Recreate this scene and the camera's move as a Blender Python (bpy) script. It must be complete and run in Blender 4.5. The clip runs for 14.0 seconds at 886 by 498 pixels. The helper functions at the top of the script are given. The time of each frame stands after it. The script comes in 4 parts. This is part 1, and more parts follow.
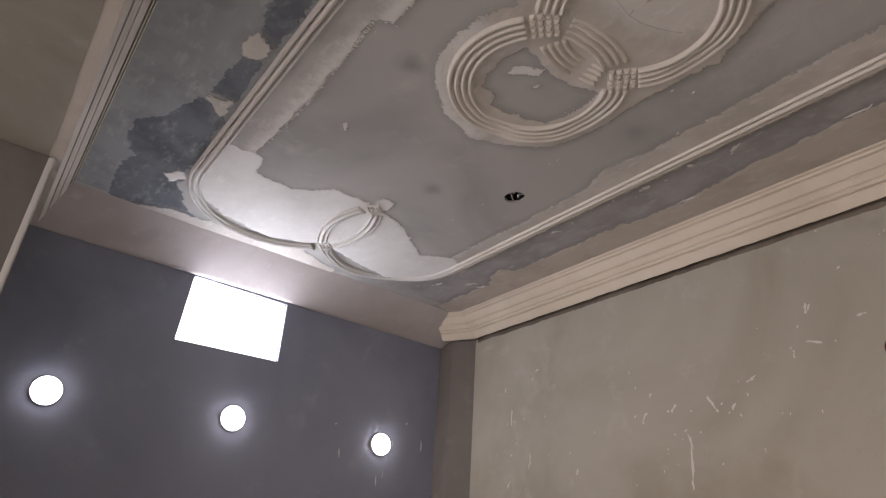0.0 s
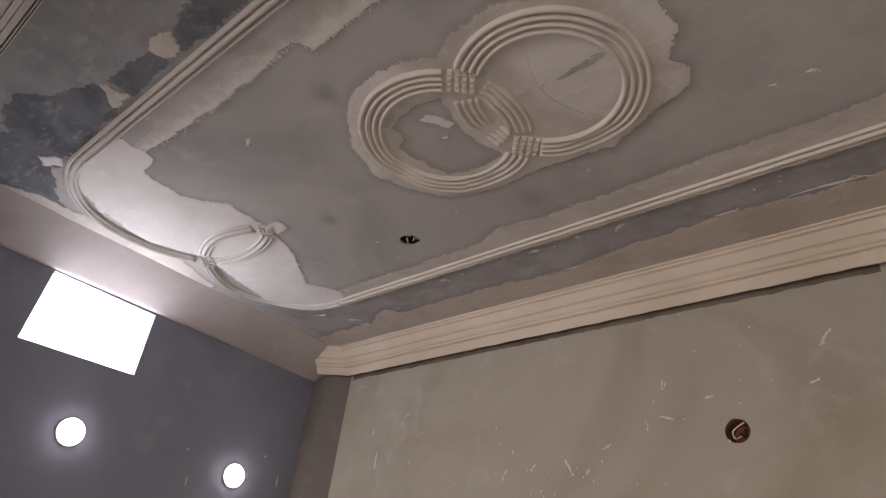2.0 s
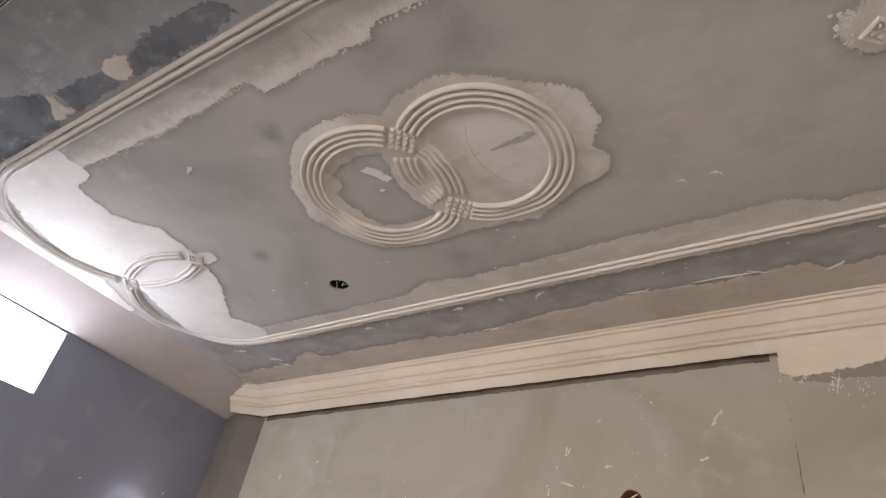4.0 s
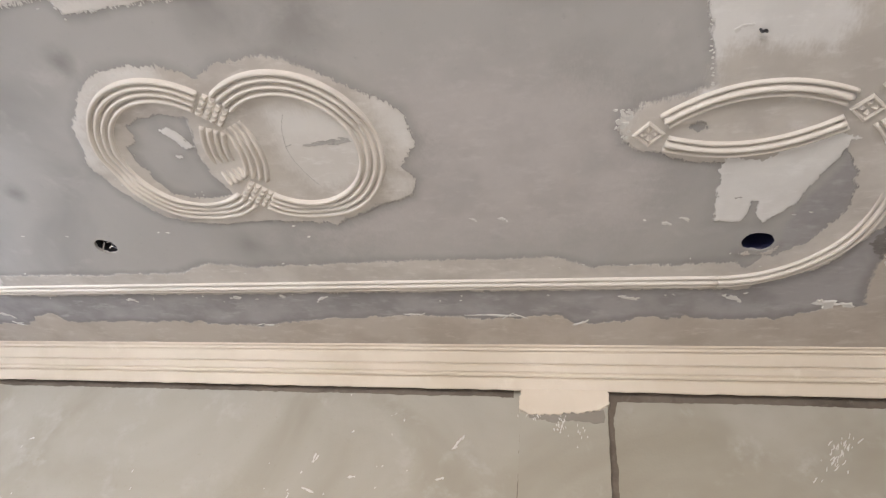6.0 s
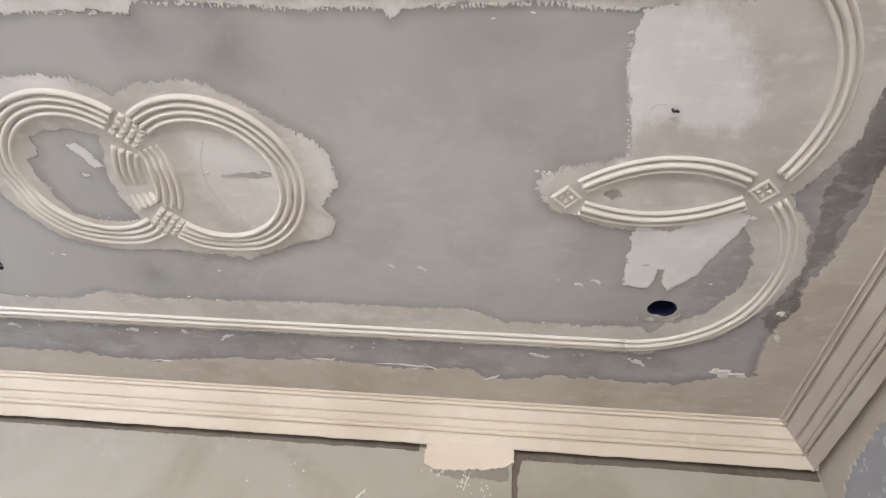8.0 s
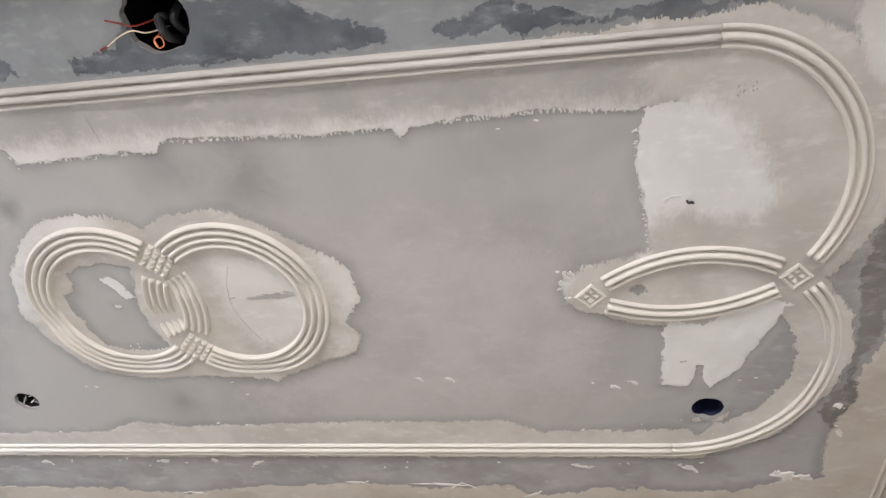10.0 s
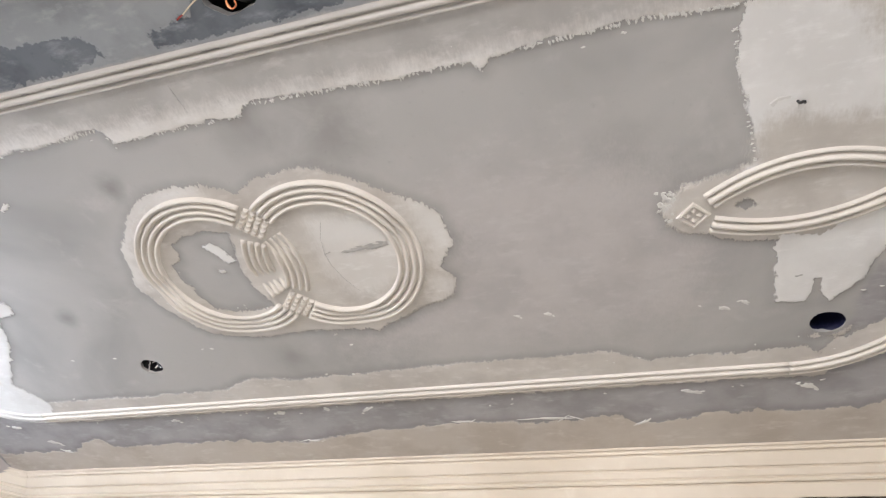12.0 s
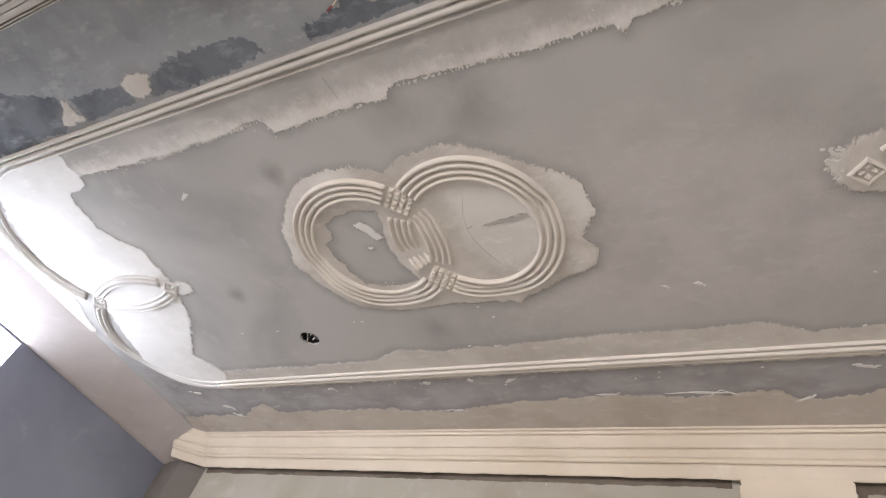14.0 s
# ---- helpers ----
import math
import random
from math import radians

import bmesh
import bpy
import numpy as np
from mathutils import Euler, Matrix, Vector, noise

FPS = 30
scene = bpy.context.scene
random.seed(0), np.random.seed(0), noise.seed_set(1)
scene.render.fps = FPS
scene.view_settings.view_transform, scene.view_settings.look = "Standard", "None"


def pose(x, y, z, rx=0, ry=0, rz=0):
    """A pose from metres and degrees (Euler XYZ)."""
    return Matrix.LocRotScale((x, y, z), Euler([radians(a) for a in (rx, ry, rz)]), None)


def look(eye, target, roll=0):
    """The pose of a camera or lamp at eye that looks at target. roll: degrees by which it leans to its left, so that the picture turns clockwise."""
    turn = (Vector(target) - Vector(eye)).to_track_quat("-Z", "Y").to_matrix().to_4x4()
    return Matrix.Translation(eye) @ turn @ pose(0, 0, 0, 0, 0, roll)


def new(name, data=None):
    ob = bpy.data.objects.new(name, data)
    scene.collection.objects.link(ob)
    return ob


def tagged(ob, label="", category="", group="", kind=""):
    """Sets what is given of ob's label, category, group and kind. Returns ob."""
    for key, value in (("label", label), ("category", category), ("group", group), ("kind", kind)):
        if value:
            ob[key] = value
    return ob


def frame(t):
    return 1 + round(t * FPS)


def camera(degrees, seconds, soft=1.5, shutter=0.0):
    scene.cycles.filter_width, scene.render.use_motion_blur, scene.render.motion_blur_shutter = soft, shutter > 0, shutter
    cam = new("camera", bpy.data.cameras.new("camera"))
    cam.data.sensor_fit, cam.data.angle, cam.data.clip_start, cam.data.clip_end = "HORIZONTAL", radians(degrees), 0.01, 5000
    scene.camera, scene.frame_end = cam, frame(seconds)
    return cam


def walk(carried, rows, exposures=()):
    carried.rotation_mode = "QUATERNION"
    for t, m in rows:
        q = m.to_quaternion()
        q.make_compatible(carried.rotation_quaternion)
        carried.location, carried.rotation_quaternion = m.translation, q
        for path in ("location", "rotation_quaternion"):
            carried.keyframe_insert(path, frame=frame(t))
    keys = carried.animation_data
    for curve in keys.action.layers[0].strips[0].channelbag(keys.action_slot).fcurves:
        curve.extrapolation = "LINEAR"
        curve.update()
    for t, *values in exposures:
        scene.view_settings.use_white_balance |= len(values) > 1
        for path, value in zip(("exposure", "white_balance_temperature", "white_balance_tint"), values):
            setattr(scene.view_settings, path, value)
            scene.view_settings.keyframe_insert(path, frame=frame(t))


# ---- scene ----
cam = camera(70.4, 14.0, soft=1.2)
PATH = [
    (0, (2.714, -2.013, 1.688), (1.268, -0.973, 2.597), 4.1),
    (0.5, (2.689, -1.999, 1.678), (1.283, -0.893, 2.574), 4.0),
    (1, (2.692, -1.999, 1.686), (1.384, -0.819, 2.633), 5.0),
    (1.5, (2.709, -2.0, 1.7), (1.468, -0.812, 2.722), 6.7),
    (2, (2.725, -2.003, 1.702), (1.541, -0.771, 2.742), 7.5),
    (2.2, (2.734, -2.005, 1.701), (1.557, -0.768, 2.741), 7.4),
    (4.3, (2.794, -2.016, 1.665), (1.876, -0.736, 2.897), 11.6),
    (4.5, (2.794, -2.015, 1.666), (1.935, -0.709, 2.913), 11.9),
    (5, (2.803, -2.02, 1.665), (2.09, -0.671, 2.958), 12.1),
    (5.5, (2.812, -2.02, 1.656), (2.257, -0.613, 2.965), 11.0),
    (6, (2.821, -2.013, 1.653), (2.408, -0.564, 2.968), 9.2),
    (6.5, (2.84, -2.005, 1.651), (2.525, -0.556, 2.992), 8.7),
    (7, (2.839, -2.007, 1.649), (2.611, -0.599, 3.052), 8.8),
    (7.2, (2.82, -2.011, 1.649), (2.64, -0.611, 3.065), 8.0),
    (9.3, (2.855, -1.977, 1.672), (2.664, -0.767, 3.253), 7.3),
    (9.5, (2.857, -1.981, 1.668), (2.64, -0.812, 3.276), 8.1),
    (10, (2.867, -1.987, 1.666), (2.578, -0.908, 3.325), 9.9),
    (10.3, (2.845, -1.998, 1.657), (2.546, -0.96, 3.341), 9.8),
    (10.5, (2.861, -2.006, 1.672), (2.488, -0.937, 3.321), 10.5),
    (11, (2.836, -1.998, 1.668), (2.36, -0.905, 3.274), 10.9),
    (11.5, (2.826, -1.977, 1.664), (2.326, -0.861, 3.247), 11.3),
    (12, (2.817, -1.969, 1.669), (2.291, -0.796, 3.201), 11.6),
    (12.5, (2.808, -1.964, 1.654), (2.147, -0.804, 3.142), 14.1),
    (13, (2.794, -1.978, 1.647), (2.046, -0.852, 3.12), 16.4),
    (13.5, (2.784, -1.975, 1.639), (1.983, -0.843, 3.079), 18.5),
    (14, (2.784, -1.98, 1.634), (1.883, -0.889, 3.048), 21.3),
]
walk(cam, [(t, look(eye, target, roll)) for t, eye, target, roll in PATH],
     [(0, -0.12, 6720, 21), (2.2, -0.26, 6980, 24), (4.5, 0.62, 6580, 18), (5, 0.80, 6500, 16), (7, 1.09, 6230, 14), (9.5, 1.13, 6100, 12), (10.5, 1.30, 6150, 13), (12.2, 1.22, 6180, 13), (14, 0.82, 6440, 16)])

# ---- world, sun, large lights ----
H = 2.85                      # ceiling height
NY, WX, EX, SY = -0.06, 0.12, 3.90, -2.055   # planes of the north, west and east walls and of the beam's face
LIP = 2.737                   # height of the cornice's lower lip

world = bpy.data.worlds.new("sky")
scene.world = world
world.use_nodes = True
wn = world.node_tree
sky = wn.nodes.new("ShaderNodeTexSky")
sky.sky_type, sky.sun_disc = "NISHITA", False
sky.sun_elevation, sky.sun_rotation = radians(24), radians(178)
wn.nodes["Background"].inputs["Strength"].default_value = 0.12
wn.links.new(sky.outputs["Color"], wn.nodes["Background"].inputs["Color"])


def area(name, m, sx, sy, watts, colour):
    lamp = bpy.data.lights.new(name, "AREA")
    lamp.shape, lamp.size, lamp.size_y, lamp.energy, lamp.color = "RECTANGLE", sx, sy, watts, colour
    ob = new(name, lamp)
    ob.matrix_world = m
    return ob


sun = new("sun", bpy.data.lights.new("sun", "SUN"))
sun.data.energy, sun.data.angle, sun.data.color = 5.0, radians(0.5), (1.0, 0.95, 0.88)
sun.matrix_world = look((2.3, -9.0, 3.55), (2.55, -3.0, 0.9))
# daylight in the high opening of the west wall, and in the big window of the room behind the opening
area("window_daylight", look((WX - 0.012, -1.215, 2.588), (2.0, -1.215, 2.60)), 0.47, 0.30, 6.2, (0.82, 0.90, 1.0))
area("back_window_daylight", look((2.30, -5.15, 1.70), (2.2, -1.2, 2.3)), 2.5, 1.45, 68, (1.0, 0.955, 0.90))


# ---- materials ----
def plaster(name, base, dark, light, grain=60.0, blotch=2.2, bump=0.25, rough=0.9, spots=0.0, stains=()):
    """Matt plaster: broad blotches, trowel clouds and fine grain, with relief."""
    m = bpy.data.materials.new(name)
    m.use_nodes = True
    nt = m.node_tree
    N, L = nt.nodes, nt.links
    b = N["Principled BSDF"]
    tc = N.new("ShaderNodeTexCoord")

    def noise_node(scale, detail, rough_, dist=0.0, vec=None):
        n = N.new("ShaderNodeTexNoise")
        n.inputs["Scale"].default_value, n.inputs["Detail"].default_value = scale, detail
        n.inputs["Roughness"].default_value, n.inputs["Distortion"].default_value = rough_, dist
        L.new(vec or tc.outputs["Object"], n.inputs["Vector"])
        return n

    def ramp(src, lo, hi):
        r = N.new("ShaderNodeMapRange")
        r.interpolation_type = "SMOOTHSTEP"
        r.inputs["From Min"].default_value, r.inputs["From Max"].default_value = lo, hi
        L.new(src, r.inputs["Value"])
        return r.outputs["Result"]

    def mix(fac, a, c):
        x = N.new("ShaderNodeMix")
        x.data_type = "RGBA"
        for sock, v in ((x.inputs[0], fac), (x.inputs[6], a), (x.inputs[7], c)):
            if isinstance(v, (tuple, float)):
                sock.default_value = (*v, 1) if isinstance(v, tuple) else v
            else:
                L.new(v, sock)
        return x.outputs[2]

    big = noise_node(blotch, 4, 0.55, 0.6)
    mid = noise_node(blotch * 5, 5, 0.6, 0.3)
    fine = noise_node(grain, 6, 0.65)
    c = mix(ramp(big.outputs["Fac"], 0.38, 0.72), base, dark)
    c = mix(ramp(mid.outputs["Fac"], 0.55, 0.85), c, light)
    c = mix(ramp(fine.outputs["Fac"], 0.58, 0.95), c, dark)
    for sx, sy, sr, sk in stains:
        dn = N.new("ShaderNodeVectorMath")
        dn.operation = "DISTANCE"
        dn.inputs[1].default_value = (sx, sy, 2.85)
        wob = N.new("ShaderNodeMath")
        wob.operation = "MULTIPLY_ADD"
        wob.inputs[1].default_value = sr * 1.3
        L.new(tc.outputs["Object"], dn.inputs[0])
        L.new(mid.outputs["Fac"], wob.inputs[0])
        L.new(dn.outputs["Value"], wob.inputs[2])
        fade = ramp(wob.outputs[0], sr * 1.75, sr * 0.6)
        sc = N.new("ShaderNodeMath")
        sc.operation = "MULTIPLY"
        sc.inputs[1].default_value = sk
        L.new(fade, sc.inputs[0])
        c = mix(sc.outputs[0], c, (0.14, 0.13, 0.12))
    if spots:
        sp = noise_node(38, 2, 0.5, 0.8)
        c = mix(ramp(sp.outputs["Fac"], 0.72 - spots, 0.76 - spots), c, light)
    L.new(c, b.inputs["Base Color"])
    rr = N.new("ShaderNodeMapRange")
    rr.inputs["To Min"].default_value, rr.inputs["To Max"].default_value = rough - 0.1, min(1.0, rough + 0.08)
    L.new(mid.outputs["Fac"], rr.inputs["Value"])
    L.new(rr.outputs["Result"], b.inputs["Roughness"])
    b.inputs["Specular IOR Level"].default_value = 0.3
    add = N.new("ShaderNodeMath")
    add.operation = "MULTIPLY_ADD"
    add.inputs[1].default_value = 0.35
    L.new(fine.outputs["Fac"], add.inputs[0])
    L.new(mid.outputs["Fac"], add.inputs[2])
    bp = N.new("ShaderNodeBump")
    bp.inputs["Strength"].default_value, bp.inputs["Distance"].default_value = bump, 0.006
    L.new(add.outputs[0], bp.inputs["Height"])
    L.new(bp.outputs["Normal"], b.inputs["Normal"])
    return m


def plain(name, colour, rough=0.5, metal=0.0, emit=0.0):
    m = bpy.data.materials.new(name)
    m.use_nodes = True
    b = m.node_tree.nodes["Principled BSDF"]
    b.inputs["Base Color"].default_value = (*colour, 1)
    b.inputs["Roughness"].default_value, b.inputs["Metallic"].default_value = rough, metal
    if emit:
        b.inputs["Emission Color"].default_value, b.inputs["Emission Strength"].default_value = (*colour, 1), emit
    return m


GREY = plaster("grey_ceiling_plaster", (0.455, 0.445, 0.43), (0.335, 0.33, 0.318), (0.515, 0.50, 0.485), bump=0.35, blotch=1.7,
               stains=((1.64, -1.385, 0.06, 0.5), (1.20, -0.985, 0.05, 0.45), (2.25, -1.43, 0.14, 0.4), (2.48, -1.09, 0.075, 0.45), (2.83, -1.26, 0.09, 0.2), (1.85, -0.74, 0.06, 0.25), (2.05, -1.47, 0.09, 0.25)))
FEATHER = plaster("thin_smeared_putty", (0.46, 0.445, 0.42), (0.36, 0.35, 0.335), (0.53, 0.51, 0.485), bump=0.45, blotch=9)
EASTW = plaster("speckled_blue_grey_plaster", (0.36, 0.37, 0.40), (0.29, 0.30, 0.33), (0.50, 0.51, 0.53), bump=0.4, spots=0.1)
TAN = plaster("tan_fresh_putty", (0.50, 0.455, 0.405), (0.43, 0.38, 0.33), (0.56, 0.52, 0.47), bump=0.3)
WHITE = plaster("white_dry_putty", (0.70, 0.69, 0.67), (0.60, 0.585, 0.56), (0.78, 0.77, 0.75), bump=0.35)
CREAM = plaster("cream_gypsum", (0.74, 0.665, 0.56), (0.65, 0.575, 0.47), (0.80, 0.735, 0.635), bump=0.22, grain=90)
GYPSUM = plaster("warm_white_gypsum", (0.71, 0.668, 0.61), (0.63, 0.588, 0.53), (0.76, 0.725, 0.675), bump=0.25, grain=90)
GREYER = plaster("grey_gypsum", (0.62, 0.592, 0.555), (0.53, 0.503, 0.468), (0.68, 0.655, 0.62), bump=0.3, grain=90)
WALL = plaster("grey_wall_plaster", (0.432, 0.416, 0.362), (0.335, 0.31, 0.252), (0.495, 0.489, 0.455), blotch=1.5, bump=0.3)
# beam's shade is put into this darker base; the wet stain shares it
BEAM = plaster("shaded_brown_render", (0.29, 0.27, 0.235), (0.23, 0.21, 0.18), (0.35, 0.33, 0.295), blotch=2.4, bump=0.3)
LILAC = plaster("pale_lilac_putty", (0.505, 0.465, 0.45), (0.43, 0.39, 0.37), (0.56, 0.525, 0.515), blotch=3, bump=0.25)
# bluish wall paint, with the window glare's blue veil put into its colour
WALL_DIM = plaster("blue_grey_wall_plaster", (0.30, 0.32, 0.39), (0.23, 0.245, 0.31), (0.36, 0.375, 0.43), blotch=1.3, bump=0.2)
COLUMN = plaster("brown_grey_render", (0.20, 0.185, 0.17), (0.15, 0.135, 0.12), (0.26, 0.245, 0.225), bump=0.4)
# dark brown for the painted shadow below the cornice lip and beside the pilaster
SHADOW = plaster("painted_shadow_brown", (0.20, 0.17, 0.14), (0.12, 0.10, 0.082), (0.28, 0.25, 0.215), blotch=6, bump=0.5)
FLECK = plaster("white_splash", (0.66, 0.65, 0.62), (0.66, 0.65, 0.62), (0.80, 0.79, 0.77), bump=0.4)
FLOOR = plaster("dusty_pale_screed", (0.48, 0.458, 0.428), (0.40, 0.378, 0.352), (0.55, 0.53, 0.50), blotch=1.0)
BLACK = plain("black_void", (0.012, 0.012, 0.016), 0.8)
NAVY = plain("dark_blue_plastic", (0.012, 0.014, 0.05), 0.5)
PIPE = plain("black_corrugated_plastic", (0.02, 0.02, 0.022), 0.35)
RED = plain("red_wire_insulation", (0.30, 0.035, 0.025), 0.4)
ORANGE = plain("copper_wire", (0.75, 0.28, 0.12), 0.35, 0.6)
PALE = plain("ivory_wire_insulation", (0.75, 0.66, 0.50), 0.4)
STEEL = plain("bright_metal", (0.75, 0.75, 0.78), 0.25, 1.0)
TERRA = plain("terracotta", (0.20, 0.085, 0.05), 0.85)
SKY = plain("overcast_sky", (0.92, 0.96, 1.0), 1.0, 0.0, 6.0)


def coated(name):
    """Grey ceiling plaster under coats whose outlines come with the mesh; edges torn by noise, some crisp and some feathered."""
    m = GREY.copy()
    m.name = name
    nt = m.node_tree
    N, L = nt.nodes, nt.links
    b = N["Principled BSDF"]
    tc = N.new("ShaderNodeTexCoord")
    under = b.inputs["Base Color"].links[0].from_socket

    def tex(scale, detail=4, stretch=(1, 1, 1)):
        mp = N.new("ShaderNodeMapping")
        mp.inputs["Scale"].default_value = stretch
        L.new(tc.outputs["Object"], mp.inputs["Vector"])
        n = N.new("ShaderNodeTexNoise")
        n.inputs["Scale"].default_value, n.inputs["Detail"].default_value, n.inputs["Roughness"].default_value = scale, detail, 0.6
        L.new(mp.outputs[0], n.inputs["Vector"])
        return n.outputs["Fac"]

    def calc(op, x, y, z=None):
        n = N.new("ShaderNodeMath")
        n.operation = op
        for sock, v in zip(n.inputs, (x, y, z)):
            if v is None:
                continue
            if isinstance(v, (int, float)):
                sock.default_value = v
            else:
                L.new(v, sock)
        return n.outputs[0]

    def step(v, lo, hi, a=0.0, c=1.0):
        n = N.new("ShaderNodeMapRange")
        n.interpolation_type = "SMOOTHSTEP"
        for k, w in zip(("From Min", "From Max", "To Min", "To Max"), (lo, hi, a, c)):
            n.inputs[k].default_value = w
        L.new(v, n.inputs["Value"])
        return n.outputs[0]

    def blend(fac, x, y):
        n = N.new("ShaderNodeMix")
        n.data_type = "RGBA"
        for sock, v in ((n.inputs[0], fac), (n.inputs[6], x), (n.inputs[7], y)):
            if isinstance(v, tuple):
                sock.default_value = (*v, 1)
            else:
                L.new(v, sock)
        return n.outputs[2]

    torn = calc("ADD", calc("MULTIPLY_ADD", tex(34, 6), 1.0, -0.5), calc("MULTIPLY_ADD", tex(190, 3, (1.0, 0.35, 1.0)), 0.75, -0.375))
    crumbled = calc("ADD", calc("MULTIPLY_ADD", tex(22, 6), 1.0, -0.5), calc("MULTIPLY_ADD", tex(95, 4), 0.6, -0.3))
    cloud, fine, veins = tex(5.5, 5), tex(75, 5), tex(16, 6, (1.0, 2.2, 1.0))
    loose = step(tex(3.1, 2), 0.48, 0.70, 0.0012, 0.007)
    colour, height = under, fine
    grain = calc("MULTIPLY", fine, 0.05)
    total = grain
    coated_by = None
    for kind, base, dark, light, tear, soft, thick, halo in (
            ("wash", (0.515, 0.49, 0.478), (0.445, 0.425, 0.415), (0.55, 0.527, 0.515), 0.16, 0.13, 0.0, 0.0),
            ("damp", (0.395, 0.384, 0.388), (0.305, 0.294, 0.294), (0.45, 0.443, 0.448), 0.016, 0.014, 0.0, 0.0),
            ("blue", (0.325, 0.34, 0.35), (0.25, 0.262, 0.272), (0.405, 0.416, 0.423), 0.010, 0.006, 0.1, 0.0),
            ("dark", (0.165, 0.18, 0.20), (0.09, 0.10, 0.115), (0.275, 0.29, 0.31), 0.038, 0.0022, -0.5, 0.0),
            ("tan", (0.525, 0.478, 0.425), (0.45, 0.40, 0.345), (0.59, 0.55, 0.50), 0.022, None, 0.8, 0.60),
            ("brown", (0.235, 0.222, 0.212), (0.14, 0.13, 0.12), (0.36, 0.35, 0.345), 0.045, 0.004, -0.4, 0.0),
            ("putty", (0.59, 0.558, 0.515), (0.49, 0.458, 0.42), (0.66, 0.632, 0.595), 0.030, None, 0.8, 0.40),
            # putty again, darkened for the weaker light behind the beam
            ("strip", (0.46, 0.445, 0.424), (0.385, 0.37, 0.35), (0.53, 0.515, 0.495), 0.020, None, 0.8, 0.40),
            ("pale", (0.71, 0.69, 0.66), (0.64, 0.615, 0.58), (0.76, 0.745, 0.72), 0.05, 0.03, 0.0, 0.0),
            ("thin", (0.69, 0.672, 0.645), (0.61, 0.588, 0.556), (0.745, 0.733, 0.71), 0.03, 0.010, 0.85, 0.0),
            ("white", (0.76, 0.752, 0.735), (0.69, 0.68, 0.66), (0.81, 0.805, 0.79), 0.022, None, 0.95, 0.25),
            ("smear", (0.575, 0.545, 0.50), (0.495, 0.465, 0.425), (0.645, 0.62, 0.585), 0.05, 0.028, 0.95, 0.0)):
        at = N.new("ShaderNodeAttribute")
        at.attribute_name = "coat_" + kind
        d = calc("MULTIPLY_ADD", crumbled if kind in ("dark", "brown") else torn, tear, at.outputs["Fac"])
        if halo:
            # damp fringe plus the thick edge's soft shadow, both put into the colour
            ring = calc("MULTIPLY", step(calc("MULTIPLY_ADD", calc("SUBTRACT", cloud, 0.5), 0.05, at.outputs["Fac"]), 0.034, -0.002), halo)
            colour = blend(ring, colour, (0.235, 0.225, 0.215))
        width = loose if soft is None else soft
        fac = step(calc("DIVIDE", d, width), 1.0, -1.0)
        if kind in ("putty", "strip"):
            coated_by = fac if coated_by is None else calc("MAXIMUM", coated_by, fac)
        if kind == "pale":      # a whiter coat that stays on the putty below it
            fac = calc("MULTIPLY", fac, coated_by)
        tint = blend(step(cloud, 0.38, 0.66), base, dark)
        tint = blend(step(veins, 0.50, 0.78), tint, light)
        tint = blend(calc("MULTIPLY", step(fine, 0.60, 0.85), 0.6), tint, dark)
        colour = blend(fac, colour, tint)
        if thick:
            total = calc("MAXIMUM", total, calc("MULTIPLY_ADD", fac, thick, grain)) if thick > 0 else calc("MULTIPLY_ADD", fac, thick, total)
    L.new(colour, b.inputs["Base Color"])
    total = calc("MULTIPLY_ADD", veins, 0.22, total)
    bump = N.new("ShaderNodeBump")
    bump.inputs["Strength"].default_value, bump.inputs["Distance"].default_value = 0.75, 0.0045
    L.new(total, bump.inputs["Height"])
    L.new(bump.outputs["Normal"], b.inputs["Normal"])
    return m


COATED = coated("patched_ceiling_plaster")

RNG = random.Random(7)


# ---- mesh helpers ----
def part(name, bm, material, parent=None, label=""):
    """Links a bmesh as one mesh object, under a thing or a part where one is given."""
    me = bpy.data.meshes.new(name)
    bm.to_mesh(me)
    bm.free()
    me.materials.append(material)
    ob = new(name, me)
    if parent:
        ob.parent = parent
    if label:
        ob["label"] = label
    return ob


def smooth(ob):
    for p in ob.data.polygons:
        p.use_smooth = True
    return ob


def empty(name, at=(0, 0, 0)):
    ob = new(name)
    ob.empty_display_size = 0.05
    ob.location = at
    return ob


def box_bm(x0, y0, z0, x1, y1, z1, bevel=0.0):
    bm = bmesh.new()
    bmesh.ops.create_cube(bm, size=1, matrix=Matrix.Translation(((x0 + x1) / 2, (y0 + y1) / 2, (z0 + z1) / 2)) @ Matrix.Diagonal((x1 - x0, y1 - y0, z1 - z0, 1)))
    if bevel:
        bmesh.ops.bevel(bm, geom=bm.edges[:], offset=bevel, segments=2, affect="EDGES")
    return bm


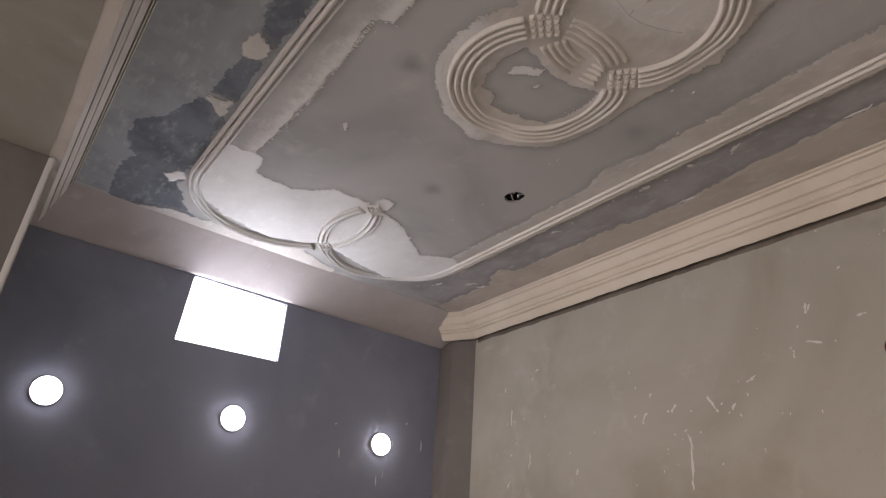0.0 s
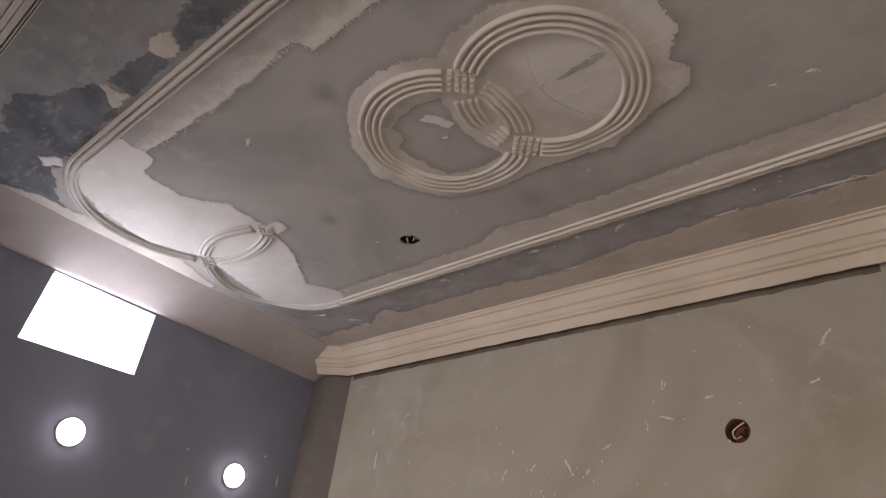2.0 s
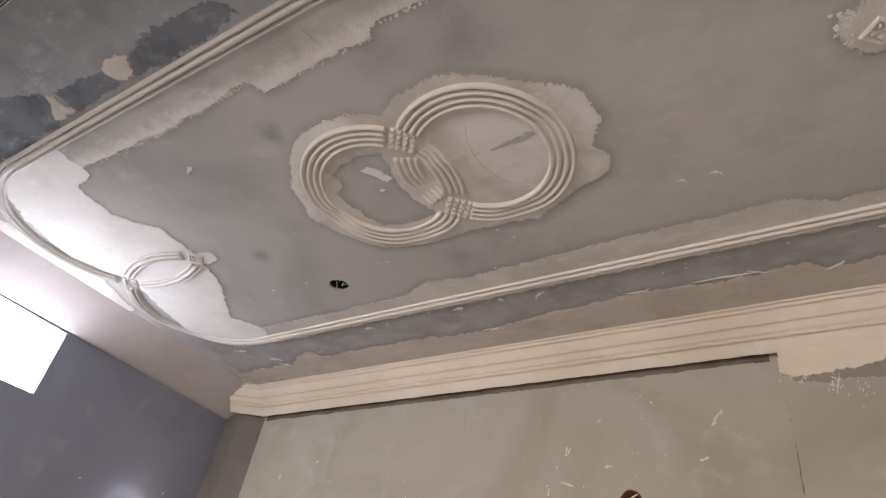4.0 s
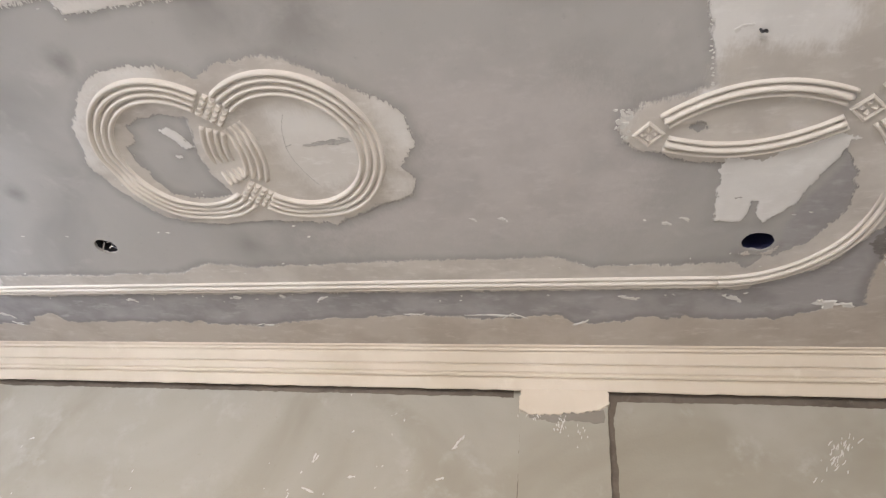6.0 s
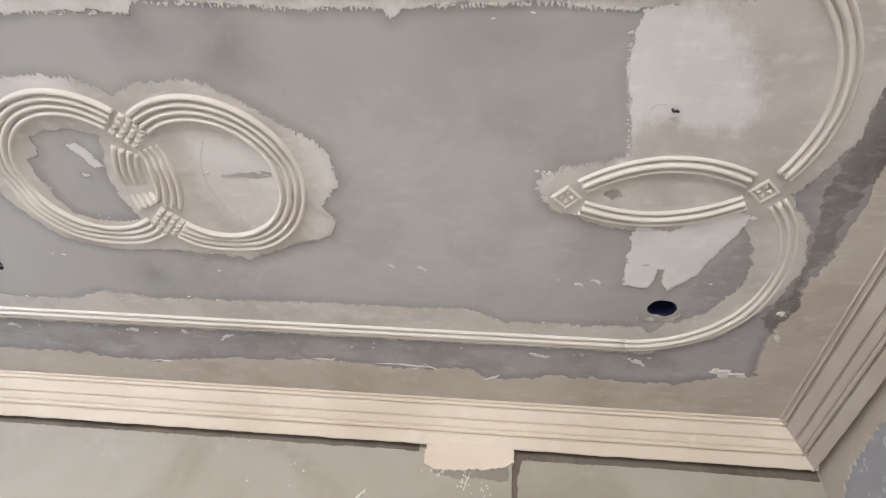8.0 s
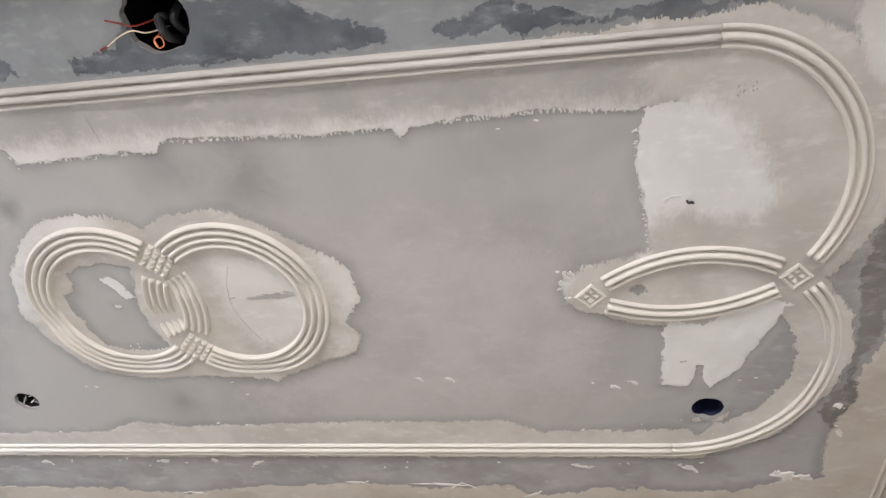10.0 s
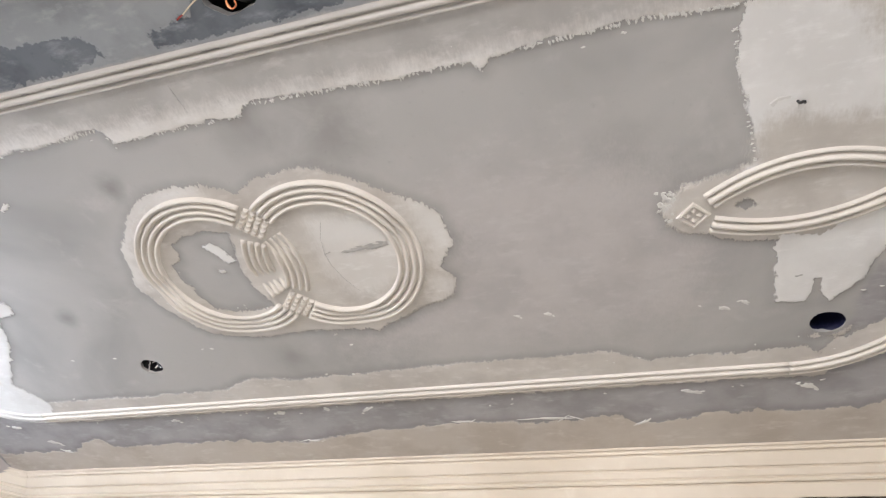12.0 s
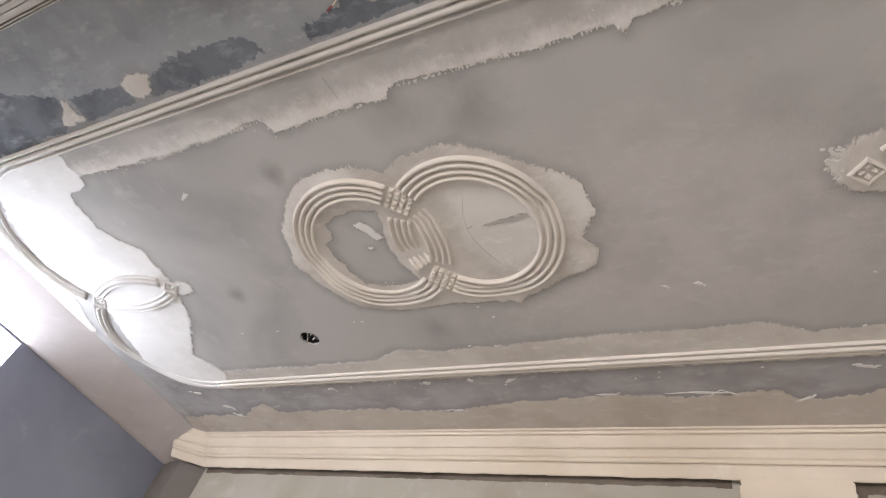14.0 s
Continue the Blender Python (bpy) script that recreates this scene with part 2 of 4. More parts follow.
def slab(outer, holes, place, depth):
    """A slab with real holes: outlines in the plane, place(u, v, w) puts a point w deep into the world."""
    bm = bmesh.new()
    loops = []
    for loop in [outer] + holes:
        vs = [bm.verts.new(place(u, v, 0)) for u, v in loop]
        loops.append([bm.edges.new((vs[i], vs[(i + 1) % len(vs)])) for i in range(len(vs))])
    bmesh.ops.triangle_fill(bm, use_beauty=True, edges=[e for l in loops for e in l])
    front = list(bm.faces)
    back = {v: bm.verts.new(Vector(v.co) + Vector(place(0, 0, depth)) - Vector(place(0, 0, 0))) for v in list(bm.verts)}
    rim = [e for l in loops for e in l]
    for f in front:
        bm.faces.new([back[v] for v in reversed(f.verts)])
    for e in rim:
        a, b = e.verts
        bm.faces.new((a, b, back[b], back[a]))
    bmesh.ops.recalc_face_normals(bm, faces=bm.faces[:])
    return bm


def circle(cx, cy, r, n=28, rough=0.0, squash=1.0, seed=0):
    out = []
    for i in range(n):
        a = 2 * math.pi * i / n
        k = r * (1 + rough * noise.noise((2.2 * math.cos(a) + seed, 2.2 * math.sin(a), seed * 3.1)))
        out.append((cx + k * math.cos(a), cy + squash * k * math.sin(a)))
    return out


def ragged(points, step=0.008, rough=0.006, seed=0.0, wave=22.0):
    """A closed outline through the corner points, with torn, trowelled edges."""
    out = []
    n = len(points)
    for i in range(n):
        a, b = Vector(points[i]), Vector(points[(i + 1) % n])
        d = b - a
        k = max(1, int(d.length / step))
        nrm = Vector((-d.y, d.x)).normalized()
        for j in range(k):
            p = a + d * (j / k)
            o = 1.1 * noise.noise((p.x * wave, p.y * wave, seed)) + 0.9 * noise.noise((p.x * wave * 3.7, p.y * wave * 3.7, seed + 5)) + 0.8 * noise.noise((p.x * wave * 11, p.y * wave * 11, seed + 9))
            q = p + nrm * rough * o
            out.append((q.x, q.y))
    return out


def skin(outline, place, thick, holes=()):
    """A thin skin of plaster on a surface, with its own edge; place(u, v, h) puts a point h proud of it."""
    if holes:
        return slab(outline, list(holes), lambda u, v, w: place(u, v, thick - w), thick)
    bm = bmesh.new()
    low = [bm.verts.new(place(u, v, -0.0005)) for u, v in outline]
    top = [bm.verts.new(place(u, v, thick)) for u, v in outline]
    f = bm.faces.new(top)
    n = len(outline)
    for i in range(n):
        bm.faces.new((low[i], low[(i + 1) % n], top[(i + 1) % n], top[i]))
    bmesh.ops.recalc_face_normals(bm, faces=bm.faces[:])
    bmesh.ops.triangulate(bm, faces=[f])
    return bm


def on_ceiling(u, v, h):
    return (u, v, H - h)


def on_north(u, v, h):
    return (u, NY - h, v)


def on_west(u, v, h):
    return (WX + h, u, v)


def beads(widths, heights, gap=0.003, per=6, pad=0.0015):
    """Cross-section of a run of half-round beads, centred: offsets across and heights."""
    total = sum(widths) + gap * (len(widths) - 1)
    u = -total / 2
    prof = [(u - 0.004, 0.0), (u - 0.001, pad)]
    for w, h in zip(widths, heights):
        for i in range(per + 1):
            a = math.pi * i / per
            prof.append((u + w / 2 - w / 2 * math.cos(a), pad + h * math.sin(a)))
        u += w + gap
    u -= gap
    return prof + [(u + 0.001, pad), (u + 0.004, 0.0)]


def sweep(path, prof, strength=None, wobble=0.0006, seed=0.0, lip=0.0):
    """Runs a cross-section along a path on the ceiling; strength(s) in 0..1 wears the relief down, the inner bead no further than lip."""
    bm = bmesh.new()
    rows = []
    n = len(path)
    for i, p in enumerate(path):
        a, b = Vector(path[max(0, i - 1)]), Vector(path[min(n - 1, i + 1)])
        d = (b - a).normalized()
        nrm = Vector((-d.y, d.x))
        s = strength(i / (n - 1)) if strength else 1.0
        row = []
        for u, h in prof:
            w = wobble * noise.noise((p[0] * 30, p[1] * 30, u * 60 + seed))
            hh = h * (max(s, lip) if u > 0.018 else s) + w * (1 if h > 0 else 0) + (0.0012 if h > 0 else 0)
            row.append(bm.verts.new((p[0] + nrm.x * u, p[1] + nrm.y * u, H - hh + (0.001 if h <= 0 else 0))))
        rows.append(row)
    for r0, r1 in zip(rows, rows[1:]):
        for k in range(len(prof) - 1):
            bm.faces.new((r0[k], r1[k], r1[k + 1], r0[k + 1]))
    for row in (rows[0], rows[-1]):
        bm.faces.new(row)
    bmesh.ops.recalc_face_normals(bm, faces=bm.faces[:])
    return bm


def arc(cx, cy, r, a0, a1, step=0.008):
    n = max(4, int(abs(radians(a1 - a0)) * r / step))
    return [(cx + r * math.cos(radians(a0 + (a1 - a0) * i / n)), cy + r * math.sin(radians(a0 + (a1 - a0) * i / n))) for i in range(n + 1)]


def line(a, b, step=0.02):
    n = max(2, int((Vector(b) - Vector(a)).length / step))
    return [(a[0] + (b[0] - a[0]) * i / n, a[1] + (b[1] - a[1]) * i / n) for i in range(n + 1)]


# ---- the large structure ----
HOLE_W, HOLE_E, HOLE_BIG = (1.353, -0.746), (3.288, -0.692), (2.168, -1.766)
BROKEN = circle(*HOLE_BIG, 0.068, 40, 0.22, 0.86, 3)
ROUND_W, ROUND_E = circle(*HOLE_W, 0.038, 48, 0.05, 0.88), circle(*HOLE_E, 0.041, 48, 0.08, 0.88, 4)
ceiling = part("ceiling", slab([(-0.1, 0.2), (4.1, 0.2), (4.1, -2.2), (-0.1, -2.2)],
                               [ROUND_W, ROUND_E, BROKEN],
                               lambda u, v, w: (u, v, H + w), 0.018), GREY)
tagged(ceiling, "grey plastered ceiling with patchy putty repairs", "ceiling", kind="structure")

BOX = (2.149, 2.308)
wall_north = part("wall_north", slab([(-0.1, 0), (4.1, 0), (4.1, 3.2), (-0.1, 3.2)], [circle(*BOX, 0.037, 24, 0.12, 1.0, 1)],
                                     lambda u, v, w: (u, NY + w, v), 0.16), WALL)
tagged(wall_north, "grey-beige plastered wall with white splashes", "wall", kind="structure")

WIN = [(-1.437, 2.444), (-0.994, 2.456), (-1.0, 2.722), (-1.425, 2.728)]
SPOTS = [(-1.809, 2.157), (-1.141, 2.182), (-0.43, 2.19)]
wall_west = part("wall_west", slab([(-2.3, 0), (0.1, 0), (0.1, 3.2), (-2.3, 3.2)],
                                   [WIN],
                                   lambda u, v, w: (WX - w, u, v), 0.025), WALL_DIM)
tagged(wall_west, "dark grey plastered wall with a high bright opening", "wall", kind="structure")
wall_east = part("wall_east", box_bm(EX, -5.4, 0, EX + 0.15, 0.1, 3.2), EASTW)
tagged(wall_east, "grey plastered end wall", "wall", kind="structure")
floor = part("floor", box_bm(-0.2, -5.4, -0.1, 4.1, 0.2, 0.0), FLOOR)
tagged(floor, "dusty bare concrete floor", "floor", kind="structure")
# base colour darkened to stand for the shade the beam lies in
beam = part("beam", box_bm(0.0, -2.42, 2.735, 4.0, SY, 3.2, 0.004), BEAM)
tagged(beam, "tan plastered beam over the wide opening", "beam", kind="structure")
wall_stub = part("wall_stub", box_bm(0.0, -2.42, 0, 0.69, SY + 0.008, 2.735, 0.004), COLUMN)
tagged(wall_stub, "grey plastered wall stub beside the opening", "wall", kind="structure")
# white strip added to draw the bright line where window light grazes the stub
lit_edge_strip = part("lit_edge_strip", box_bm(0.668, SY - 0.002, 0, 0.6945, SY + 0.017, 2.733, 0.004), WHITE)
tagged(lit_edge_strip, "added white strip for the window-lit edge of the wall stub", "corner bead", kind="structure")
ceiling_back = part("ceiling_back", box_bm(-0.2, -5.4, H, 4.1, -2.42, H + 0.1), GREY)
tagged(ceiling_back, "plain grey ceiling of the room behind", "ceiling", kind="structure")
wall_back_west = part("wall_back_west", box_bm(-0.1, -5.4, 0, 0.1, -2.42, 3.2), WALL)
tagged(wall_back_west, "plain grey plastered wall of the room behind", "wall", kind="structure")
wall_south = part("wall_south", slab([(-0.2, 0), (4.1, 0), (4.1, 3.2), (-0.2, 3.2)], [[(1.05, 0.95), (3.55, 0.95), (3.55, 2.45), (1.05, 2.45)]],
                                     lambda u, v, w: (u, -5.2 - w, v), 0.15), WALL)
tagged(wall_south, "plain grey wall with a wide window opening", "wall", kind="structure")
sky_backdrop = part("backdrop", box_bm(-2.6, -4.0, 0.5, -2.5, 1.5, 4.8), SKY)
tagged(sky_backdrop, "bright overcast sky outside the opening", "sky", kind="structure")
column = bmesh.new()
prism = [(0.10, -0.117), (0.14, -0.117), (0.25, -0.134), (0.350, -0.055), (0.10, -0.02)]
lo, hi = [column.verts.new((x, y, 0)) for x, y in prism], [column.verts.new((x, y, 2.742)) for x, y in prism]
for i in range(5):
    column.faces.new((lo[i], lo[(i + 1) % 5], hi[(i + 1) % 5], hi[i]))
column.faces.new(hi)
column.faces.new(lo[::-1])
bmesh.ops.recalc_face_normals(column, faces=column.faces[:])
bmesh.ops.bevel(column, geom=[e for e in column.edges if abs(e.verts[0].co.z - e.verts[1].co.z) > 1], offset=0.004, segments=2, affect="EDGES")
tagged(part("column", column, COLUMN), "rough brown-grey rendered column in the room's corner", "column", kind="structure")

# ---- cornices ----
CORNICE = [(0.147, -0.002), (0.147, 0.005), (0.143, 0.0095), (0.139, 0.006), (0.1365, 0.001), (0.134, 0.0125), (0.130, 0.0175), (0.126, 0.0135), (0.122, 0.007),
           (0.120, 0.021), (0.096, 0.0445), (0.092, 0.046), (0.087, 0.042), (0.088, 0.053), (0.076, 0.065), (0.071, 0.067), (0.069, 0.0655),
           (0.071, 0.0745), (0.066, 0.0795), (0.063, 0.080), (0.055, 0.0745), (0.057, 0.086), (0.039, 0.108), (0.035, 0.1125), (0.031, 0.1135), (0.0285, 0.108), (0.027, 0.085), (-0.004, 0.084)]


def cornice(name, path, normals, ragged_lip=0.002, seed=0.0, material=CREAM, hollow=True):
    """The cornice's cross-section run along wall points; normals give the way out, lengthened at mitres."""
    bm = bmesh.new()
    rows = []
    profile = CORNICE if hollow else CORNICE[:-3] + [(0.012, 0.1135), (-0.06, 0.1135)]
    for (x, y), (nx, ny) in zip(path, normals):
        row = []
        for k, (o, d) in enumerate(profile):
            w = 0.0009 * noise.noise((x * 9, y * 9, k * 0.3 + seed))
            if len(profile) - 7 < k < len(profile) - 2:
                w += ragged_lip * max(-0.4, noise.noise((x * 21, y * 21, seed + 4)) + 0.5 * noise.noise((x * 70, y * 70, seed + 8)))
            row.append(bm.verts.new((x + nx * o, y + ny * o, H - d - w)))
        rows.append(row)
    for a, b in zip(rows, rows[1:]):
        for k in range(len(profile) - 1):
            bm.faces.new((a[k], b[k], b[k + 1], a[k + 1]))
    bm.faces.new(rows[0])
    bm.faces.new(rows[-1])
    bmesh.ops.recalc_face_normals(bm, faces=bm.faces[:])
    return part(name, bm, material)


def run(points, first, last, normal, step=0.02):
    pts, nrm = [], []
    n = max(2, int((Vector(points[1]) - Vector(points[0])).length / step))
    for i in range(n + 1):
        t = i / n
        pts.append(tuple(Vector(points[0]).lerp(Vector(points[1]), t)))
        nrm.append(first if i == 0 else last if i == n else normal)
    return pts, nrm


p, n = run([(0.36, NY), (EX, NY)], (0.25, -1.0), (-1.0, -1.0), (0.0, -1.0))
tagged(cornice("cornice_north", p, n, 0.003), "cream gypsum cornice with fine stepped bands", "cornice", kind="structure")
p, n = run([(0.205, -0.143), (0.36, NY)], (0.35, -0.95), (0.25, -1.0), (0.31, -0.97))
tagged(cornice("cornice_return", p, n, 0.004, 3.0), "short cream cornice return over the corner column", "cornice", kind="structure")
p, n = run([(EX, NY), (EX, SY)], (-1.0, -1.0), (-1.0, 1.0), (-1.0, 0.0))
tagged(cornice("cornice_east", p, n, 0.004, 5.0, TAN), "beige gypsum cornice with stepped bands", "cornice", kind="structure")
p, n = run([(0.15, SY + 0.03), (EX, SY + 0.03)], (0.0, 1.0), (-1.0, 1.0), (0.0, 1.0))
south = cornice("cornice_south", p, n, 0.004, 9.0, TAN, False)
for v in south.data.vertices:   # the beam's cornice stands closer to its face
    v.co.y = SY + (v.co.y - SY) * 0.52
tagged(south, "beige gypsum cornice along the beam", "cornice", kind="structure")
bm = bmesh.new()
band = [(0.345, -0.001), (0.335, 0.004), (0.29, 0.026), (0.20, 0.078), (0.150, 0.110), (0.140, 0.117), (0.128, 0.118), (0.11, 0.118)]
rows = []
for i in range(60):
    y = -0.06 - i * (2.0 / 59)
    rows.append([bm.verts.new((x + 0.002 * noise.noise((y * 5, x * 9, 2)), y, H - d)) for x, d in band])
for a, b in zip(rows, rows[1:]):
    for k in range(len(band) - 1):
        bm.faces.new((a[k], b[k], b[k + 1], a[k + 1]))
bmesh.ops.recalc_face_normals(bm, faces=bm.faces[:])
tagged(smooth(part("cornice_west", bm, LILAC)), "plain smooth sloping plaster band above the opening", "cornice", kind="structure")

# pilaster under the north cornice
pil = ragged([(2.634, 0.0), (2.898, 0.0), (2.911, 2.745), (2.628, 2.745)], 0.02, 0.003, 4)
tagged(part("pilaster", skin(pil, on_north, 0.030), WALL), "flat grey plaster pilaster with splashes under its cap", "pilaster", kind="structure")
cap = ragged([(2.622, 2.662), (2.66, 2.645), (2.72, 2.648), (2.77, 2.655), (2.84, 2.662), (2.885, 2.667), (2.917, 2.69), (2.914, 2.742), (2.630, 2.742)], 0.006, 0.006, 8)
tagged(part("pilaster_cap", skin(cap, on_north, 0.0365), CREAM), "ragged cream gypsum cap spilling over the pilaster", "cap", kind="structure")

stain = ragged([(2.655, 2.66), (2.90, 2.672), (2.898, 2.628), (2.86, 2.620), (2.80, 2.634), (2.74, 2.622), (2.66, 2.636)], 0.008, 0.006, 14)
tagged(part("wet_stain", skin(stain, on_north, 0.0312), BEAM), "brown wet stain under the pilaster cap", "stain", kind="structure")

# dark skins stand in for the cornice's contact shadow and the pilaster's edge shade
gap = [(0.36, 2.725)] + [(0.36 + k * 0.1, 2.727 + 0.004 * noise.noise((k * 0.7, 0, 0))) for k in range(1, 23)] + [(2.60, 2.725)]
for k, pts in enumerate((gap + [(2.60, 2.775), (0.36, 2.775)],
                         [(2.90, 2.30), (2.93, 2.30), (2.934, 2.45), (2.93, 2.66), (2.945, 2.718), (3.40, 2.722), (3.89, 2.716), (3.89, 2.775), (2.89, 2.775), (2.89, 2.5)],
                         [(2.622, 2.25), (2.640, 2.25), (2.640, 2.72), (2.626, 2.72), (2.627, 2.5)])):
    tagged(part("shadow_strip", skin(ragged(pts, 0.01, 0.003, 30 + k, 18), on_north, 0.0012), SHADOW), "dark strip standing in for shadow along the cornice and pilaster", "render strip", kind="structure")

coat = ragged([(-0.055, 2.80), (-0.06, 2.66), (-0.075, 2.625), (-0.13, 2.615), (-0.18, 2.66), (-0.27, 2.668), (-0.43, 2.69), (-0.7, 2.66), (-1.1, 2.68), (-1.6, 2.65), (-2.04, 2.67), (-2.04, 2.80)], 0.006, 0.014, 12, 16)
tagged(part("plaster_coat", skin(coat, lambda u, v, h: (EX - h, u, v), 0.006), TAN), "torn-edged beige plaster coat below the cornice", "plaster coat", kind="structure")

# ---- relief ornament on the ceiling ----
CY = -1.09
EDGE = beads((0.0105, 0.0155, 0.0115), (0.0105, 0.0155, 0.0115), 0.0038)
border = empty("border_moulding", (0, 0, 0))
tagged(border, "warm white triple-bead gypsum border with crossing rounded ends", "ceiling moulding")


def wear(lo, *dips):
    """Relief strength along a run: 1, dropping to lo around each dip (centre, half width)."""
    def f(s):
        k = 1.0
        for c, w in dips:
            d = abs(s - c) / w
            if d < 1:
                k = min(k, lo + (1 - lo) * d * d * (3 - 2 * d))
        return k
    return f


def end_arcs(cx, half, side, spread, shift, oval, worn):
    """A rounded end of the border: two quarter runs that cross, and the pointed oval beyond the crossing.
    side is 1 for the east end, -1 for the west; spread gives the half lengths, shift moves the crossing; oval is its two tips and the two heights."""
    stuff = GYPSUM if side > 0 else WHITE
    (x0, y0), (x1, y1), rise = oval
    axis = Vector((x1 - x0, y1 - y0)).normalized()
    mid, off = Vector(((x0 + x1) / 2, (y0 + y1) / 2)), Vector((-axis.y, axis.x))
    reach_ = (Vector((x1, y1)) - Vector((x0, y0))).length / 2 * 0.84
    for sgn in (-1, 1):
        rx = spread[sgn]
        cross = math.degrees(math.acos(half / rx))
        ry = 0.553 / (1 + math.sin(radians(cross)))
        d = 0.553 - ry
        run_ = []
        for i in range(65):
            a = radians(-90 + (cross - 9 + 90) * i / 64)
            w = max(0.0, (i - 24) / 40)
            run_.append((cx + side * rx * math.cos(a), CY + sgn * (d - ry * math.sin(a)) + shift * w * w * (3 - 2 * w)))
        smooth(part("end_arc", sweep(run_, EDGE, worn.get(sgn), seed=cx + sgn), stuff, border))
        h = rise[sgn]
        bow = [mid + axis * (u * reach_) + off * sgn * (h - (h - 0.031) * u * u) for u in [k / 22 - 1 for k in range(45)]]
        smooth(part("oval_arc", sweep([tuple(p) for p in bow], EDGE, None, seed=cx - sgn), stuff, border))


end_arcs(3.21, 0.2185, 1, {-1: 0.295, 1: 0.338}, -0.021, ((2.990, -1.071), (3.428, -1.109), {-1: 0.084, 1: 0.074}), {1: wear(0.25, (0.72, 0.3))})
end_arcs(0.756, 0.2035, -1, {-1: 0.335, 1: 0.335}, 0.032, ((0.550, -1.055), (0.950, -1.066), {-1: 0.070, 1: 0.063}), {1: wear(0.3, (0.45, 0.25))})
smooth(part("long_run", sweep(line((0.756, CY + 0.553), (3.21, CY + 0.553)), EDGE, None), GYPSUM, border))
smooth(part("long_run", sweep(line((3.21, CY - 0.553), (0.756, CY - 0.553)), EDGE, None, seed=4), GREYER, border))


def diamond(cx, cy, size, turn):
    """A raised lozenge with a frame and a four-leaf stud."""
    bm = bmesh.new()
    m = Matrix.Translation((cx, cy, 0)) @ Matrix.Rotation(turn, 4, "Z")

    def v(x, y, h):
        q = m @ Vector((x, y, 0))
        return bm.verts.new((q.x, q.y, H - h))
    rings = []
    for s, h in ((size + 0.004, -0.001), (size, 0.009), (size - 0.006, 0.0105), (size - 0.010, 0.003), (0.003, 0.003)):
        rings.append([v(s * math.cos(k * math.pi / 2), s * math.sin(k * math.pi / 2), h) for k in range(4)])
    for a, b in zip(rings, rings[1:]):
        for k in range(4):
            bm.faces.new((a[k], a[(k + 1) % 4], b[(k + 1) % 4], b[k]))
    bm.faces.new(rings[-1])
    for k in range(4):
        t = k * math.pi / 2 + math.pi / 4 * 0
        c, s = math.cos(t), math.sin(t)
        r0, r1, w = 0.002, size - 0.012, 0.008
        a, b, l, r = v(r0 * c, r0 * s, 0.003), v(r1 * c, r1 * s, 0.003), v(0.6 * r1 * c - w * s, 0.6 * r1 * s + w * c, 0.003), v(0.6 * r1 * c + w * s, 0.6 * r1 * s - w * c, 0.003)
        top = v(0.6 * r1 * c, 0.6 * r1 * s, 0.0125)
        for f in ((a, l, top), (l, b, top), (b, r, top), (r, a, top)):
            bm.faces.new(f)
    bmesh.ops.recalc_face_normals(bm, faces=bm.faces[:])
    return bm


for x, y in ((2.990, -1.071), (3.428, -1.107), (0.950, -1.066), (0.550, -1.055)):
    part("lozenge", diamond(x, y, 0.035, 0.0), GYPSUM if x > 2 else WHITE, border)

rings = empty("interlaced_rings", (0, 0, 0))
tagged(rings, "two interlaced gypsum rings of four beads with studded ties", "ceiling ornament")
RINGS = beads((0.0138,) * 4, (0.0140,) * 4, 0.0046)
R1, R2, RC = (1.803, -1.090), (2.122, -1.083), 0.205
ta = 38.7      # half angle of the crossing
for (cx, cy), pieces in ((R1, ((ta + 13.5, 360 - ta - 13.5, wear(0.35, (0.46, 0.08), (0.15, 0.14)), 0.6), (-ta + 14, ta - 14, wear(0.3, (0.10, 0.25)), 0.0))),
                         (R2, ((180 + ta + 13.5, 540 - ta - 13.5, wear(0.4, (0.46, 0.08), (0.84, 0.13)), 1.0), (180 - ta + 14, 180 + ta - 14, wear(0.12, (0.30, 0.30)), 0.0)))):
    for a0, a1, w, lip in pieces:
        smooth(part("ring_arc", sweep(arc(cx, cy, RC, a0, a1), RINGS, w, seed=cx + a0, lip=lip), GYPSUM, rings))
stud = bmesh.new()
q = [stud.verts.new((0.0079 * a, 0.0079 * b, 0)) for a, b in ((-1, -1), (1, -1), (1, 1), (-1, 1))]
crown = [stud.verts.new((0.0042 * a, 0.0042 * b, -0.0088)) for a, b in ((-1, -1), (1, -1), (1, 1), (-1, 1))]
tip = stud.verts.new((0, 0, -0.0100))
for i in range(4):
    stud.faces.new((q[i], q[(i + 1) % 4], crown[(i + 1) % 4], crown[i]))
    stud.faces.new((crown[i], crown[(i + 1) % 4], tip))
stud_mesh = bpy.data.meshes.new("stud")
stud.to_mesh(stud_mesh)
stud.free()
stud_mesh.materials.append(GYPSUM)
